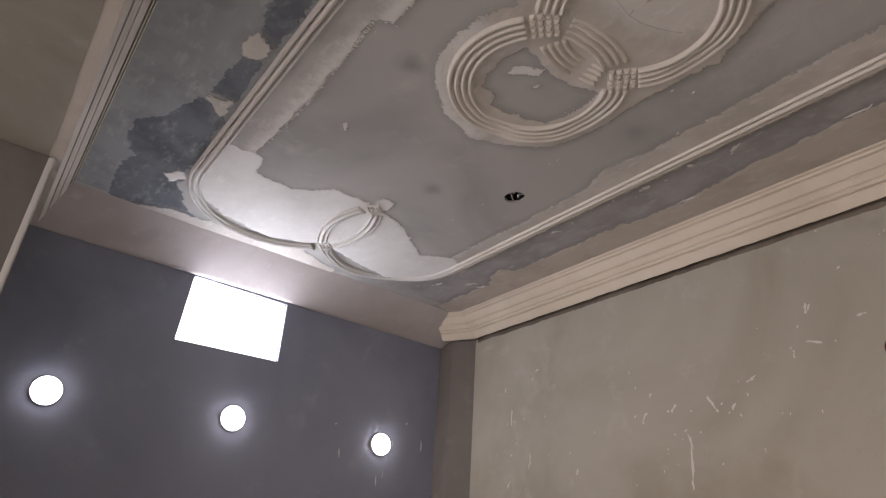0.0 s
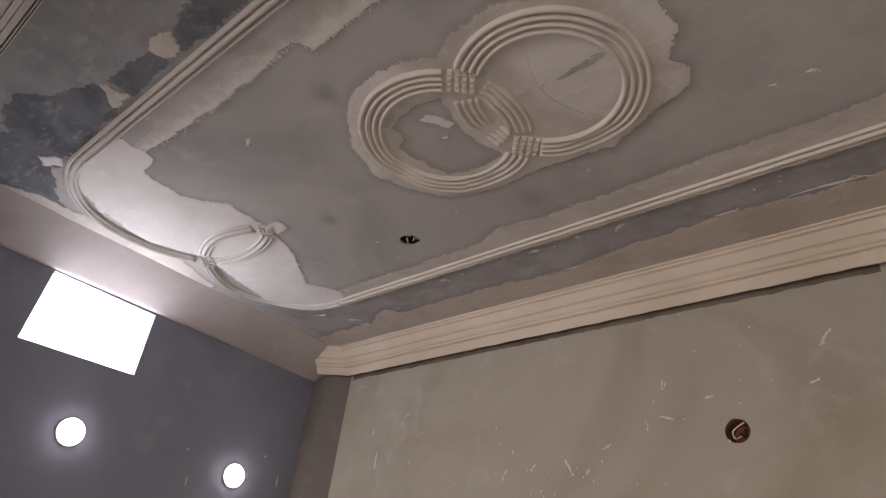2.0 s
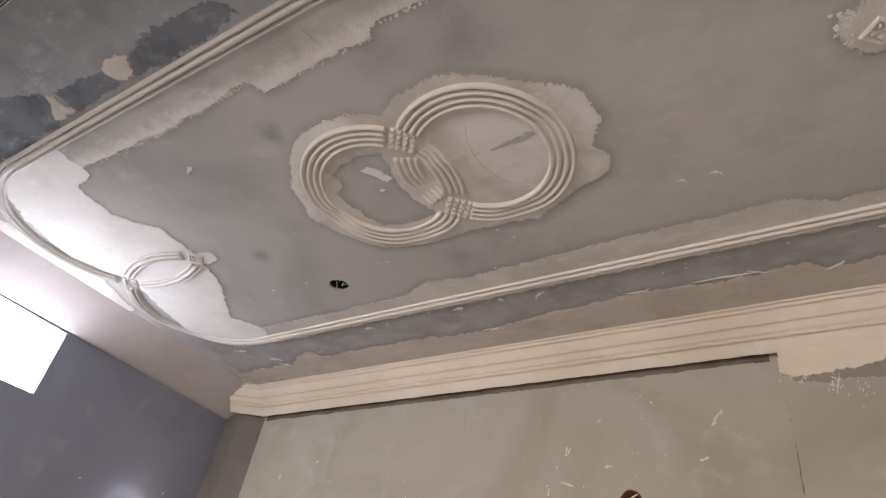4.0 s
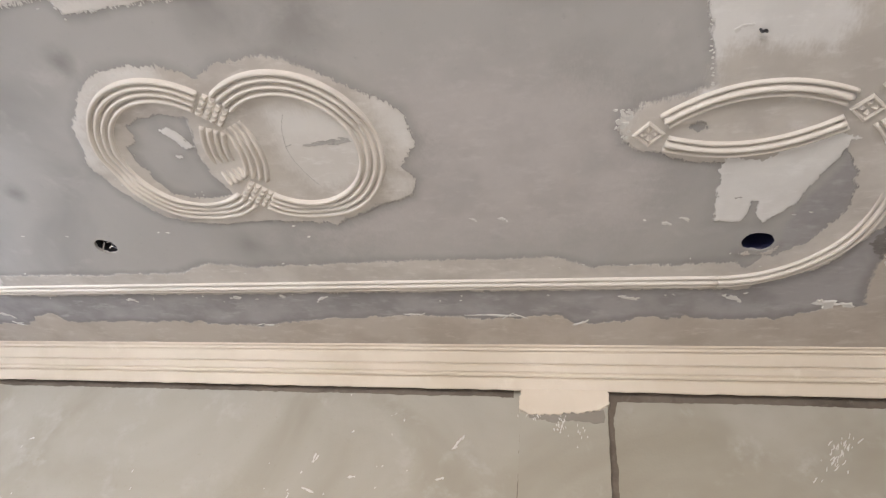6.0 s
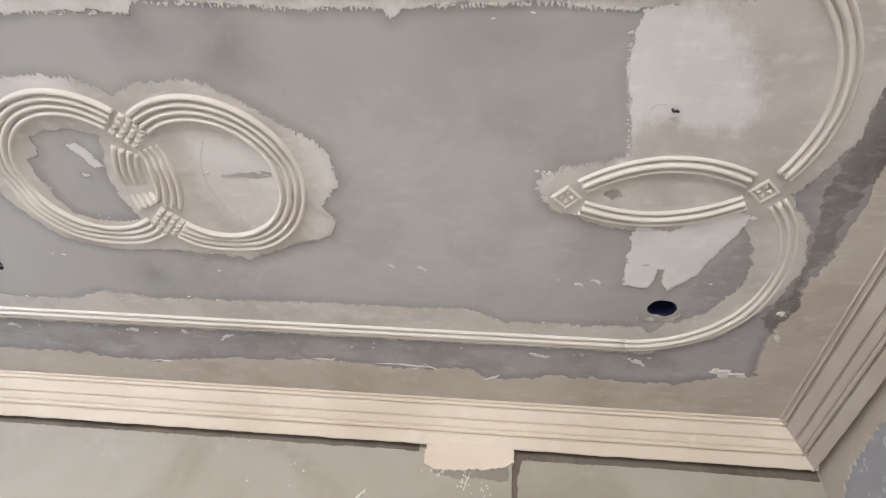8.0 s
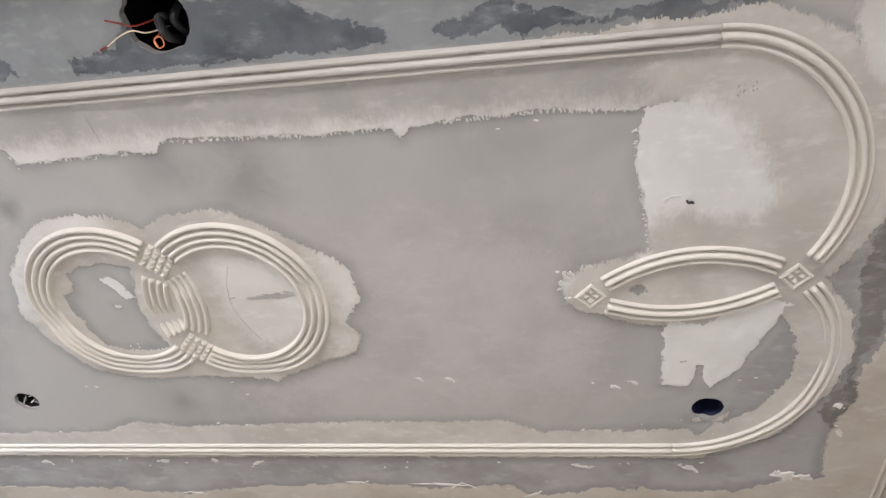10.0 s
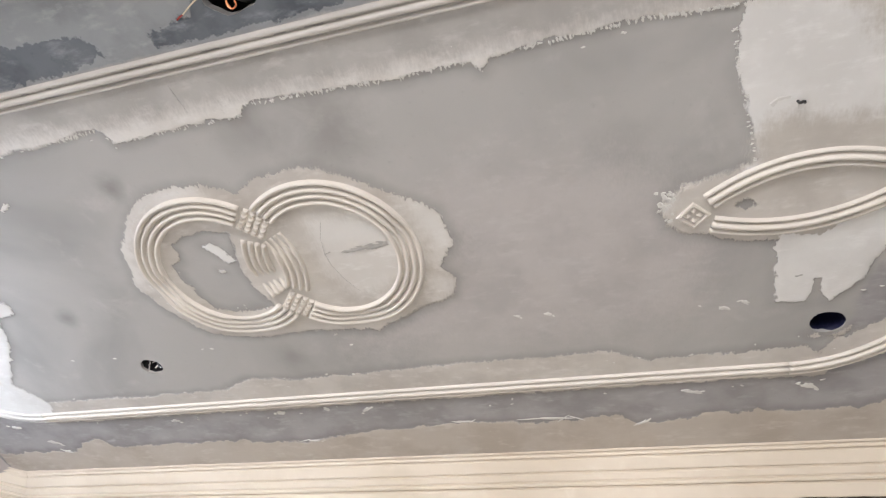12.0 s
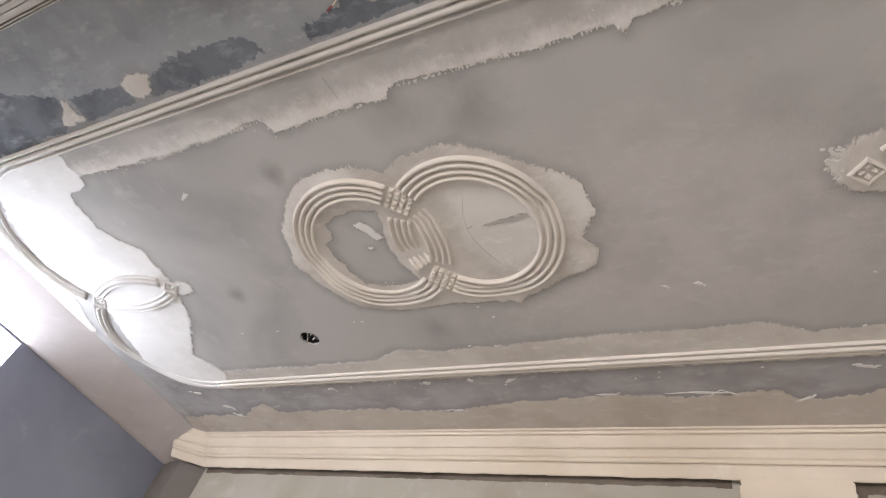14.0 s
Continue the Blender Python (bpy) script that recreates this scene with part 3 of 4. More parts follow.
for cx, cy, turn in ((1.962, -1.223, radians(40.5)), (1.966, -0.945, radians(41.5))):
    bm = box_bm(-0.040, -0.040, H - 0.0045, 0.040, 0.040, H + 0.001, 0.002)
    bm.transform(Matrix.Translation((cx, cy, 0)) @ Matrix.Rotation(turn, 4, "Z"))
    tie = part("tie", bm, GYPSUM, rings)
    for i in range(16):
        ob = new("stud", stud_mesh)
        ob.parent = tie
        off = Matrix.Rotation(turn, 4, "Z") @ Vector(((i % 4 - 1.5) * 0.0185, (i // 4 - 1.5) * 0.0185, 0))
        ob.matrix_basis = Matrix.Translation((cx + off.x, cy + off.y, H - 0.0044)) @ Matrix.Rotation(turn + 0.05 * RNG.uniform(-1, 1), 4, "Z") @ Matrix.Diagonal((RNG.uniform(0.93, 1.05), RNG.uniform(0.93, 1.05), RNG.uniform(0.85, 1.1), 1))

# ---- putty patches on the ceiling ----
COATS = [
    ("wash", 0.01, [(2.42, -1.27), (2.65, -1.30), (2.86, -1.22), (2.98, -1.13), (3.05, -0.95), (3.00, -0.76), (2.70, -0.72), (2.35, -0.72), (2.05, -0.76), (2.30, -0.90), (2.42, -1.10)]),
    ("damp", 0.004, [(0.40, -0.30), (3.70, -0.30), (3.68, -0.60), (3.66, -1.10), (3.62, -1.30), (3.50, -1.15), (3.53, -0.85), (3.44, -0.65), (3.25, -0.535), (0.75, -0.535), (0.55, -0.60), (0.46, -0.75), (0.37, -0.90)]),
    # coat, unevenness of its edge in metres, corner points
    ("tan", 0.012, [(0.33, -0.20), (0.36, -0.33), (0.74, -0.325), (0.88, -0.40), (0.93, -0.34), (1.35, -0.345), (1.72, -0.315), (1.93, -0.352), (2.32, -0.376), (2.50, -0.355), (2.77, -0.373), (2.82, -0.318),
                       (3.04, -0.354), (3.39, -0.357), (3.50, -0.40), (3.61, -0.42), (3.60, -0.72), (3.64, -0.88), (3.66, -1.08), (3.61, -1.35), (3.64, -1.98), (3.85, -1.98), (3.85, -0.19)]),
    ("putty", 0.006, [(0.80, -0.50), (0.80, -0.615), (1.16, -0.61), (1.56, -0.61), (1.66, -0.655), (1.83, -0.635), (2.36, -0.65), (2.77, -0.65), (2.86, -0.607), (3.25, -0.613), (3.30, -0.57), (3.30, -0.50)]),
    ("white", 0.010, [(0.50, -1.46), (0.62, -1.64), (0.97, -1.65), (0.97, -1.51), (0.875, -1.487), (0.862, -1.354), (0.96, -1.24), (0.97, -1.10), (0.921, -0.932), (0.766, -0.723), (0.83, -0.609), (0.80, -0.53), (0.60, -0.56),
                         (0.47, -0.70), (0.52, -0.95), (0.56, -1.06), (0.45, -1.25)]),
    ("strip", 0.006, [(0.93, -1.645), (0.95, -1.535), (1.08, -1.533), (1.35, -1.52), (1.70, -1.538), (1.73, -1.50), (2.07, -1.503), (2.085, -1.525), (2.45, -1.516), (2.59, -1.518), (2.61, -1.49), (2.63, -1.521),
                         (2.92, -1.529), (3.09, -1.517), (3.16, -1.525), (3.20, -1.645)]),
    ("white", 0.006, [(3.09, -1.52), (3.07, -1.42), (3.093, -1.34), (3.115, -1.20), (3.04, -1.125), (3.21, -1.165), (3.38, -1.12), (3.46, -1.17), (3.50, -1.33), (3.45, -1.46), (3.35, -1.58), (3.20, -1.63), (3.15, -1.53)]),
    ("putty", 0.006, [(2.940, -1.117), (2.977, -1.153), (3.07, -1.17), (3.21, -1.235), (3.37, -1.19), (3.47, -1.14), (3.50, -1.08), (3.45, -1.02), (3.37, -0.99), (3.24, -0.955), (3.10, -0.98), (2.95, -1.03)]),
    ("putty", 0.007, [(3.40, -1.03), (3.46, -0.93), (3.47, -0.80), (3.40, -0.68), (3.28, -0.60), (3.30, -0.51), (3.46, -0.58), (3.57, -0.74), (3.60, -0.88), (3.56, -1.02), (3.49, -1.10)]),
    ("putty", 0.008, [(3.42, -1.12), (3.50, -1.10), (3.58, -1.25), (3.58, -1.40), (3.48, -1.60), (3.30, -1.69), (2.90, -1.668), (2.90, -1.63), (3.20, -1.62), (3.35, -1.57), (3.47, -1.42), (3.50, -1.30)]),
    ("putty", 0.007, [(1.551, -1.212), (1.658, -1.324), (1.751, -1.357), (1.871, -1.358), (1.955, -1.315), (2.042, -1.354), (2.14, -1.352), (2.204, -1.336), (2.333, -1.256), (2.427, -1.185), (2.445, -1.099),
                       (2.391, -1.013), (2.425, -0.973), (2.40, -0.907), (2.32, -0.891), (2.156, -0.815), (1.967, -0.838), (1.791, -0.828), (1.635, -0.866), (1.55, -0.981), (1.51, -1.084)]),
    ("pale", 0.008, [(2.10, -1.21), (2.23, -1.215), (2.32, -1.13), (2.29, -0.99), (2.15, -0.945), (2.075, -1.06)]),
    ("pale", 0.006, [(2.136, -1.189), (2.229, -1.182), (2.300, -1.125), (2.265, -1.02), (2.153, -0.98), (2.105, -1.067)]),
    ("white", 0.004, [(1.783, -1.178), (1.817, -1.188), (1.856, -1.119), (1.833, -1.106)]),
    ("white", 0.004, [(1.790, -1.098), (1.812, -1.094), (1.808, -1.080), (1.789, -1.084)]),
    ("smear", 0.012, [(3.08, -1.60), (3.12, -1.535), (3.20, -1.515), (3.27, -1.47), (3.325, -1.39), (3.35, -1.30), (3.33, -1.255), (3.25, -1.262), (3.14, -1.285), (3.11, -1.24), (3.12, -1.14), (3.42, -1.12), (3.53, -1.15), (3.56, -1.30), (3.46, -1.52), (3.30, -1.64)]),
    ("blue", 0.004, [(0.62, -1.665), (3.20, -1.668), (3.30, -1.70), (3.40, -1.99), (0.36, -1.99), (0.36, -1.75)]),
    ("dark", 0.012, [(1.958, -1.716), (2.06, -1.73), (2.12, -1.79), (2.288, -1.793), (2.381, -1.80), (2.461, -1.768), (2.521, -1.738), (2.605, -1.715), (2.617, -1.69), (2.48, -1.68), (1.962, -1.677)]),
    ("dark", 0.016, [(2.689, -1.69), (2.767, -1.728), (2.82, -1.737), (2.921, -1.72), (2.98, -1.70), (3.118, -1.712), (3.288, -1.70), (3.119, -1.682), (2.94, -1.678), (2.80, -1.684)]),
    ("dark", 0.014, [(0.541, -1.867), (0.682, -1.836), (0.765, -1.882), (0.898, -1.88), (0.993, -1.815), (1.06, -1.80), (1.127, -1.771), (1.142, -1.735), (1.083, -1.68), (0.75, -1.674), (0.60, -1.665), (0.45, -1.60), (0.37, -1.50), (0.30, -1.60), (0.338, -1.842)]),
    ("dark", 0.005, [(1.17, -1.754), (1.377, -1.737), (1.392, -1.685), (1.185, -1.678)]),
    ("dark", 0.010, [(1.475, -1.731), (1.576, -1.757), (1.703, -1.749), (1.80, -1.742), (1.855, -1.685), (1.70, -1.676), (1.44, -1.684)]),
    ("putty", 0.012, [(1.150, -1.757), (1.186, -1.684), (1.118, -1.677), (1.090, -1.690), (1.10, -1.725)]),
    ("putty", 0.014, [(1.380, -1.737), (1.413, -1.751), (1.474, -1.736), (1.450, -1.689), (1.401, -1.683)]),
    ("white", 0.012, [(0.60, -1.70), (0.642, -1.733), (0.70, -1.69), (0.66, -1.66)]),
    ("white", 0.012, [(0.60, -1.62), (0.633, -1.612), (0.68, -1.575), (0.60, -1.565)]),
    ("putty", 0.008, [(0.33, -1.83), (0.335, -1.75), (0.40, -1.63), (0.40, -1.53), (0.43, -1.42), (0.45, -1.25), (0.465, -1.14), (0.40, -1.00), (0.36, -0.90), (0.31, -0.90), (0.31, -1.40)]),
    ("thin", 0.006, [(3.43, -1.66), (3.47, -1.57), (3.52, -1.51), (3.62, -1.50), (3.64, -1.75), (3.45, -1.75)]),
    ("brown", 0.010, [(3.515, -1.50), (3.578, -1.224), (3.555, -1.112), (3.585, -0.985), (3.60, -0.88), (3.595, -0.77), (3.55, -0.67), (3.60, -0.62), (3.63, -0.73), (3.618, -0.845), (3.645, -0.93), (3.63, -1.05), (3.66, -1.20), (3.70, -1.35), (3.72, -1.52), (3.60, -1.53)]),
    ("damp", 0.004, [(3.44, -0.99), (3.476, -1.02), (3.502, -0.884), (3.49, -0.773), (3.40, -0.673), (3.33, -0.653), (3.353, -0.81)]),
    ("white", 0.007, [(3.165, -0.99), (3.16, -0.949), (3.168, -0.775), (3.235, -0.770), (3.250, -0.845), (3.262, -0.845), (3.281, -0.765), (3.35, -0.83), (3.42, -1.02), (3.44, -1.03), (3.38, -1.05), (3.25, -0.98)]),
    ("putty", 0.006, [(3.245, -0.655), (3.33, -0.645), (3.345, -0.675), (3.30, -0.648), (3.25, -0.642)]),
    ("pale", 0.006, [(2.33, -1.27), (2.44, -1.20), (2.46, -1.099), (2.40, -1.0), (2.36, -1.03), (2.385, -1.10), (2.36, -1.19)]),
    ("pale", 0.012, [(2.345, -0.990), (2.422, -0.970), (2.400, -0.91), (2.35, -0.905)]),
    ("pale", 0.006, [(2.900, -1.10), (2.92, -1.14), (2.965, -1.165), (2.955, -1.13), (2.935, -1.09), (2.93, -1.03)]),
    ("pale", 0.006, [(1.53, -1.22), (1.66, -1.34), (1.76, -1.37), (1.88, -1.37), (1.87, -1.325), (1.70, -1.30), (1.58, -1.20), (1.545, -1.05), (1.50, -1.08)]),
    ("pale", 0.008, [(0.95, -1.49), (1.70, -1.49), (1.73, -1.46), (2.60, -1.46), (3.10, -1.48), (3.10, -1.54), (2.60, -1.535), (2.10, -1.545), (1.75, -1.54), (1.60, -1.555), (1.20, -1.56), (0.95, -1.565)]),
    ("bare", 0.003, [(3.065, -1.082), (3.10, -1.100), (3.118, -1.078), (3.095, -1.072)]),
    ("bare", 0.006, [(1.70, -1.195), (1.745, -1.215), (1.82, -1.226), (1.878, -1.206), (1.868, -1.15), (1.858, -1.074), (1.88, -0.99), (1.895, -0.943), (1.80, -0.933), (1.71, -0.96), (1.668, -1.06), (1.66, -1.13), (1.695, -1.145), (1.70, -1.165)]),
    ("putty", 0.012, [(2.928, -1.09), (2.935, -1.130), (2.972, -1.156), (3.00, -1.14), (2.97, -1.05), (2.936, -1.048)]),
    ("white", 0.008, [(0.955, -1.09), (1.03, -1.075), (1.035, -1.035), (0.99, -1.02), (0.945, -1.04)]),
]


def reach(pts, x, y):
    """Distance of grid points from an outline, negative inside it."""
    best = np.full(x.shape, 9.0)
    inside = np.zeros(x.shape, bool)
    for (ax, ay), (bx, by) in zip(pts, pts[1:] + pts[:1]):
        dx, dy = bx - ax, by - ay
        t = np.clip(((x - ax) * dx + (y - ay) * dy) / (dx * dx + dy * dy + 1e-12), 0, 1)
        best = np.minimum(best, np.hypot(x - ax - t * dx, y - ay - t * dy))
        if ay != by:
            inside ^= ((ay > y) != (by > y)) & (x < ax + (y - ay) * dx / dy)
    return np.where(inside, -best, best)


def plaster_coats():
    """The coats of putty, old paint and bare cement on the ceiling: one uneven skin whose coats have their own outlines and thickness."""
    x0, x1, y0, y1, st = 0.30, 3.88, -1.995, -0.17, 0.007
    nx, ny = int((x1 - x0) / st) + 1, int((y1 - y0) / st) + 1
    gx, gy = np.meshgrid(np.linspace(x0, x1, nx), np.linspace(y0, y1, ny))
    gx, gy = gx.ravel(), gy.ravel()
    field = {k: np.full(gx.shape, 0.2) for k in ("wash", "damp", "blue", "tan", "putty", "thin", "white", "smear", "dark", "brown", "pale", "strip", "bare")}
    for i, (kind, uneven, pts) in enumerate(COATS):
        edge = ragged(pts, 0.016, uneven * 0.9, i * 3.3, 13)
        ex, ey = [p[0] for p in edge], [p[1] for p in edge]
        near = np.nonzero((gx > min(ex) - 0.2) & (gx < max(ex) + 0.2) & (gy > min(ey) - 0.2) & (gy < max(ey) + 0.2))[0]
        field[kind][near] = np.minimum(field[kind][near], reach(edge, gx[near], gy[near]))
    field["putty"] = np.maximum(field["putty"], -field["bare"])
    rise = np.zeros(gx.shape)
    for kind, mm in (("tan", 2.4), ("putty", 2.2), ("strip", 2.2), ("thin", 2.4), ("white", 2.7), ("smear", 2.7), ("dark", -0.9)):
        lift = mm / 1000 * np.clip(0.5 - field[kind] / 0.012, 0, 1)
        rise = np.maximum(rise, lift) if mm > 0 else rise + lift
    cloud = np.array([noise.noise((a * 7, b * 7, 1.0)) + 0.5 * noise.noise((a * 23, b * 23, 4.0)) for a, b in zip(gx, gy)])
    z = H - 0.0022 - rise - 0.0006 * cloud
    cut = np.zeros(gx.shape, bool)
    for edge in (ROUND_W, ROUND_E, BROKEN):     # the skin ends on the rim of each hole
        mx, my = np.mean(np.array(edge), 0)
        r = np.hypot(gx - mx, gy - my)
        near = np.nonzero(r < 0.12)[0]
        deep = reach(edge, gx[near], gy[near])
        cut[near[deep <= -0.007]] = True
        lip = near[(deep > -0.007) & (deep < 0)]
        k = 1 - deep[(deep > -0.007) & (deep < 0)] / r[lip]
        gx[lip], gy[lip] = mx + (gx[lip] - mx) * k, my + (gy[lip] - my) * k
    idx = np.arange(nx * ny).reshape(ny, nx)
    quads = np.stack([idx[:-1, :-1], idx[1:, :-1], idx[1:, 1:], idx[:-1, 1:]], -1).reshape(-1, 4)
    quads = quads[~cut[quads].any(1)]
    me = bpy.data.meshes.new("plaster_coats")
    me.from_pydata(np.stack([gx, gy, z], 1).tolist(), [], quads.tolist())
    for kind in ("wash", "damp", "blue", "dark", "tan", "brown", "putty", "strip", "pale", "thin", "white", "smear"):
        me.attributes.new("coat_" + kind, "FLOAT", "POINT").data.foreach_set("value", field[kind].astype(np.float32))
    me.polygons.foreach_set("use_smooth", np.ones(len(me.polygons), bool))
    me.materials.append(COATED)
    ob = new("plaster_coats", me)
    ob.parent = ceiling
    ob["label"] = "patchy coats of putty, old paint and bare cement"
    return ob


plaster_coats()

# ---- lamps, holes and wiring ----
def cup(cx, cy, r, depth, lip, squash=1.0):
    """A round recessed housing, open downwards, round the origin of a hole in the ceiling."""
    bm = bmesh.new()
    prof = [(r + lip, 0.003), (r - 0.001, 0.004), (r - 0.003, 0.012), (r - 0.004, depth), (0.0, depth)]
    rows = [[bm.verts.new((cx + a * math.cos(2 * math.pi * i / 28), cy + squash * a * math.sin(2 * math.pi * i / 28), H + z)) for i in range(28)] for a, z in prof[:-1]]
    for a, b in zip(rows, rows[1:]):
        for i in range(28):
            bm.faces.new((a[i], a[(i + 1) % 28], b[(i + 1) % 28], b[i]))
    bm.faces.new(rows[-1])
    bmesh.ops.recalc_face_normals(bm, faces=bm.faces[:])
    return bm


def tube(points, r, sides=8):
    bm = bmesh.new()
    rows = []
    for i, p in enumerate(points):
        a, b = Vector(points[max(0, i - 1)]), Vector(points[min(len(points) - 1, i + 1)])
        q = (b - a).to_track_quat("Z", "Y")
        rows.append([bm.verts.new(Vector(p) + q @ Vector((r * math.cos(2 * math.pi * k / sides), r * math.sin(2 * math.pi * k / sides), 0))) for k in range(sides)])
    for a, b in zip(rows, rows[1:]):
        for k in range(sides):
            bm.faces.new((a[k], a[(k + 1) % sides], b[(k + 1) % sides], b[k]))
    bm.faces.new(rows[0])
    bm.faces.new(rows[-1][::-1])
    bmesh.ops.recalc_face_normals(bm, faces=bm.faces[:])
    return bm


def curve(points, n=28):
    """A smooth line through the points."""
    out, k = [], len(points)
    P = [Vector(p) for p in points]
    for i in range(n + 1):
        s = i / n * (k - 1)
        j = min(int(s), k - 2)
        t = s - j
        p0, p1, p2, p3 = P[max(0, j - 1)], P[j], P[j + 1], P[min(k - 1, j + 2)]
        out.append(0.5 * ((2 * p1) + (p2 - p0) * t + (2 * p0 - 5 * p1 + 4 * p2 - p3) * t * t + (3 * p1 - p0 - 3 * p2 + p3) * t * t * t))
    return out


roof = part("roof_slab", box_bm(-0.3, -5.4, 3.20, 4.2, 0.3, 3.35), FLOOR)
tagged(roof, "bare concrete slab above the plaster", "slab", kind="structure")

spot = empty("recessed_spotlight", (*HOLE_W, H))
tagged(spot, "small dark recessed ceiling spotlight without its trim", "spotlight")
part("housing", cup(0, 0, 0.040, 0.075, 0.0, 0.88), BLACK, spot).location = (0, 0, -H)
for k in range(3):
    a = 2.1 * k + 0.4
    clip = tube(curve([(0.036 * math.cos(a), 0.036 * math.sin(a), 0.004), (0.016 * math.cos(a + 0.5), 0.016 * math.sin(a + 0.5), 0.012), (0.020 * math.cos(a + 1.2), 0.020 * math.sin(a + 1.2), 0.03)], 10), 0.0028)
    part("spring_clip", clip, STEEL, spot, "bright steel spring clip")
for k in range(5):
    a = 1.3 * k + 0.2
    leaf = box_bm(-0.007, -0.0022, -0.0015, 0.007, 0.0022, 0.0015, 0.0006)
    leaf.transform(Matrix.Translation((0.017 * math.cos(a), 0.015 * math.sin(a), 0.010 + 0.003 * (k % 2))) @ Matrix.Rotation(a * 1.7, 4, "Z") @ Matrix.Rotation(0.5, 4, "Y"))
    part("contact_leaf", leaf, STEEL, spot, "small bright metal contact leaf")
hole = empty("lamp_hole", (*HOLE_E, H))
tagged(hole, "empty round lamp hole lined in dark blue", "lamp hole")
part("housing", cup(0, 0, 0.042, 0.09, 0.0, 0.88), NAVY, hole).location = (0, 0, -H)

wires = empty("hanging_wires", (*HOLE_BIG, H))
tagged(wires, "loose wires and black conduit in a broken ceiling hole", "wiring")
# black cup added to stand in for the darkness of the deep void
part("void_dark_cup", cup(0, 0, 0.12, 0.25, 0.0), BLACK, wires).location = (0, 0, 0.016 - H)
part("conduit", tube(curve([(0.03, 0.02, 0.06), (0.005, -0.005, 0.012), (0.012, 0.03, 0.006), (0.02, 0.05, 0.05)]), 0.009, 12), PIPE, wires, "black glossy conduit")
part("conduit", tube(curve([(0.045, -0.03, 0.07), (0.03, 0.0, 0.016), (0.035, 0.04, 0.05)]), 0.008, 12), PIPE, wires, "black glossy conduit")
part("wire", tube(curve([(-0.01, 0.0, 0.05), (-0.045, 0.005, 0.004), (-0.075, -0.006, -0.006), (-0.098, -0.012, -0.004)]), 0.0017), RED, wires, "red wire")
part("wire", tube(curve([(0.0, 0.02, 0.05), (-0.02, 0.018, -0.004), (-0.045, 0.010, -0.012), (-0.075, 0.018, -0.012), (-0.112, 0.036, -0.006)]), 0.0015), PALE, wires, "ivory wire")
part("wire", tube(curve([(-0.112, 0.036, -0.006), (-0.122, 0.039, -0.005), (-0.130, 0.043, -0.005)]), 0.0018), RED, wires, "red wire end")
part("wire_loop", tube(curve([(0.0, 0.02, 0.03), (-0.012, 0.032, -0.004), (-0.004, 0.046, -0.012), (0.008, 0.042, -0.010), (0.004, 0.028, -0.006), (-0.008, 0.030, -0.010), (-0.002, 0.044, -0.016)]), 0.0016), ORANGE, wires, "twisted copper wire end")

socket = empty("wall_box", (BOX[0], NY, BOX[1]))
tagged(socket, "empty round wall box in terracotta plaster with a pale wire", "wall box")
bm = cup(0, 0, 0.036, 0.07, 0.0)
bm.transform(Matrix.Rotation(radians(-90), 4, "X") @ Matrix.Translation((0, 0, -H)))
part("lining", bm, TERRA, socket)
part("wire", tube(curve([(0.01, 0.04, 0.0), (-0.008, 0.004, -0.022), (-0.012, -0.004, -0.004), (0.004, -0.005, 0.010), (0.022, 0.0, 0.022)]), 0.0022), PALE, socket, "ivory wire")
part("wire", tube(curve([(0.0, 0.04, 0.0), (0.016, 0.01, -0.012), (0.022, 0.012, 0.006)]), 0.005), BLACK, socket, "black wire")

GLOW = plain("lit_lamp_glass", (0.95, 0.97, 1.0), 0.4, 0.0, 22.0)
for k, (a, b) in enumerate(SPOTS):
    lamp = empty("wall_light", (WX, a, b))
    tagged(lamp, "lit round white wall light on the blue-grey wall", "wall light", "wall lights under the opening")
    bm = bmesh.new()
    bmesh.ops.create_uvsphere(bm, u_segments=20, v_segments=10, radius=0.049, matrix=Matrix.Diagonal((0.45, 1, 1, 1)))
    bmesh.ops.translate(bm, verts=bm.verts[:], vec=(0.012, 0, 0))
    smooth(part("globe", bm, GLOW, lamp))
    bm = bmesh.new()
    bmesh.ops.create_cone(bm, cap_ends=True, segments=24, radius1=0.052, radius2=0.050, depth=0.014, matrix=Matrix.Translation((0.005, 0, 0)) @ Matrix.Rotation(radians(90), 4, "Y"))
    part("base", bm, FLECK, lamp)

hook = empty("ceiling_hook", (3.183, -1.311, H))
tagged(hook, "small bent iron ceiling hook in a chipped scar", "hook")
part("stem", tube(curve([(0, 0, 0.01), (0.0, 0.0, -0.012), (0.006, -0.004, -0.018), (0.010, 0.002, -0.012)], 14), 0.0030), PIPE, hook)
for k, chip in enumerate(([(-0.05, -0.004), (-0.036, -0.014), (-0.014, -0.013), (-0.014, -0.009), (-0.034, -0.008), (-0.044, 0.004)], [(0.0, 0.004), (0.012, 0.006), (0.011, 0.022), (0.0, 0.020)])):
    part("scar", skin(ragged(chip, 0.003, 0.002, 3.0 + k, 40), lambda u, v, h: (u, v, -h), 0.0062), WHITE, hook)

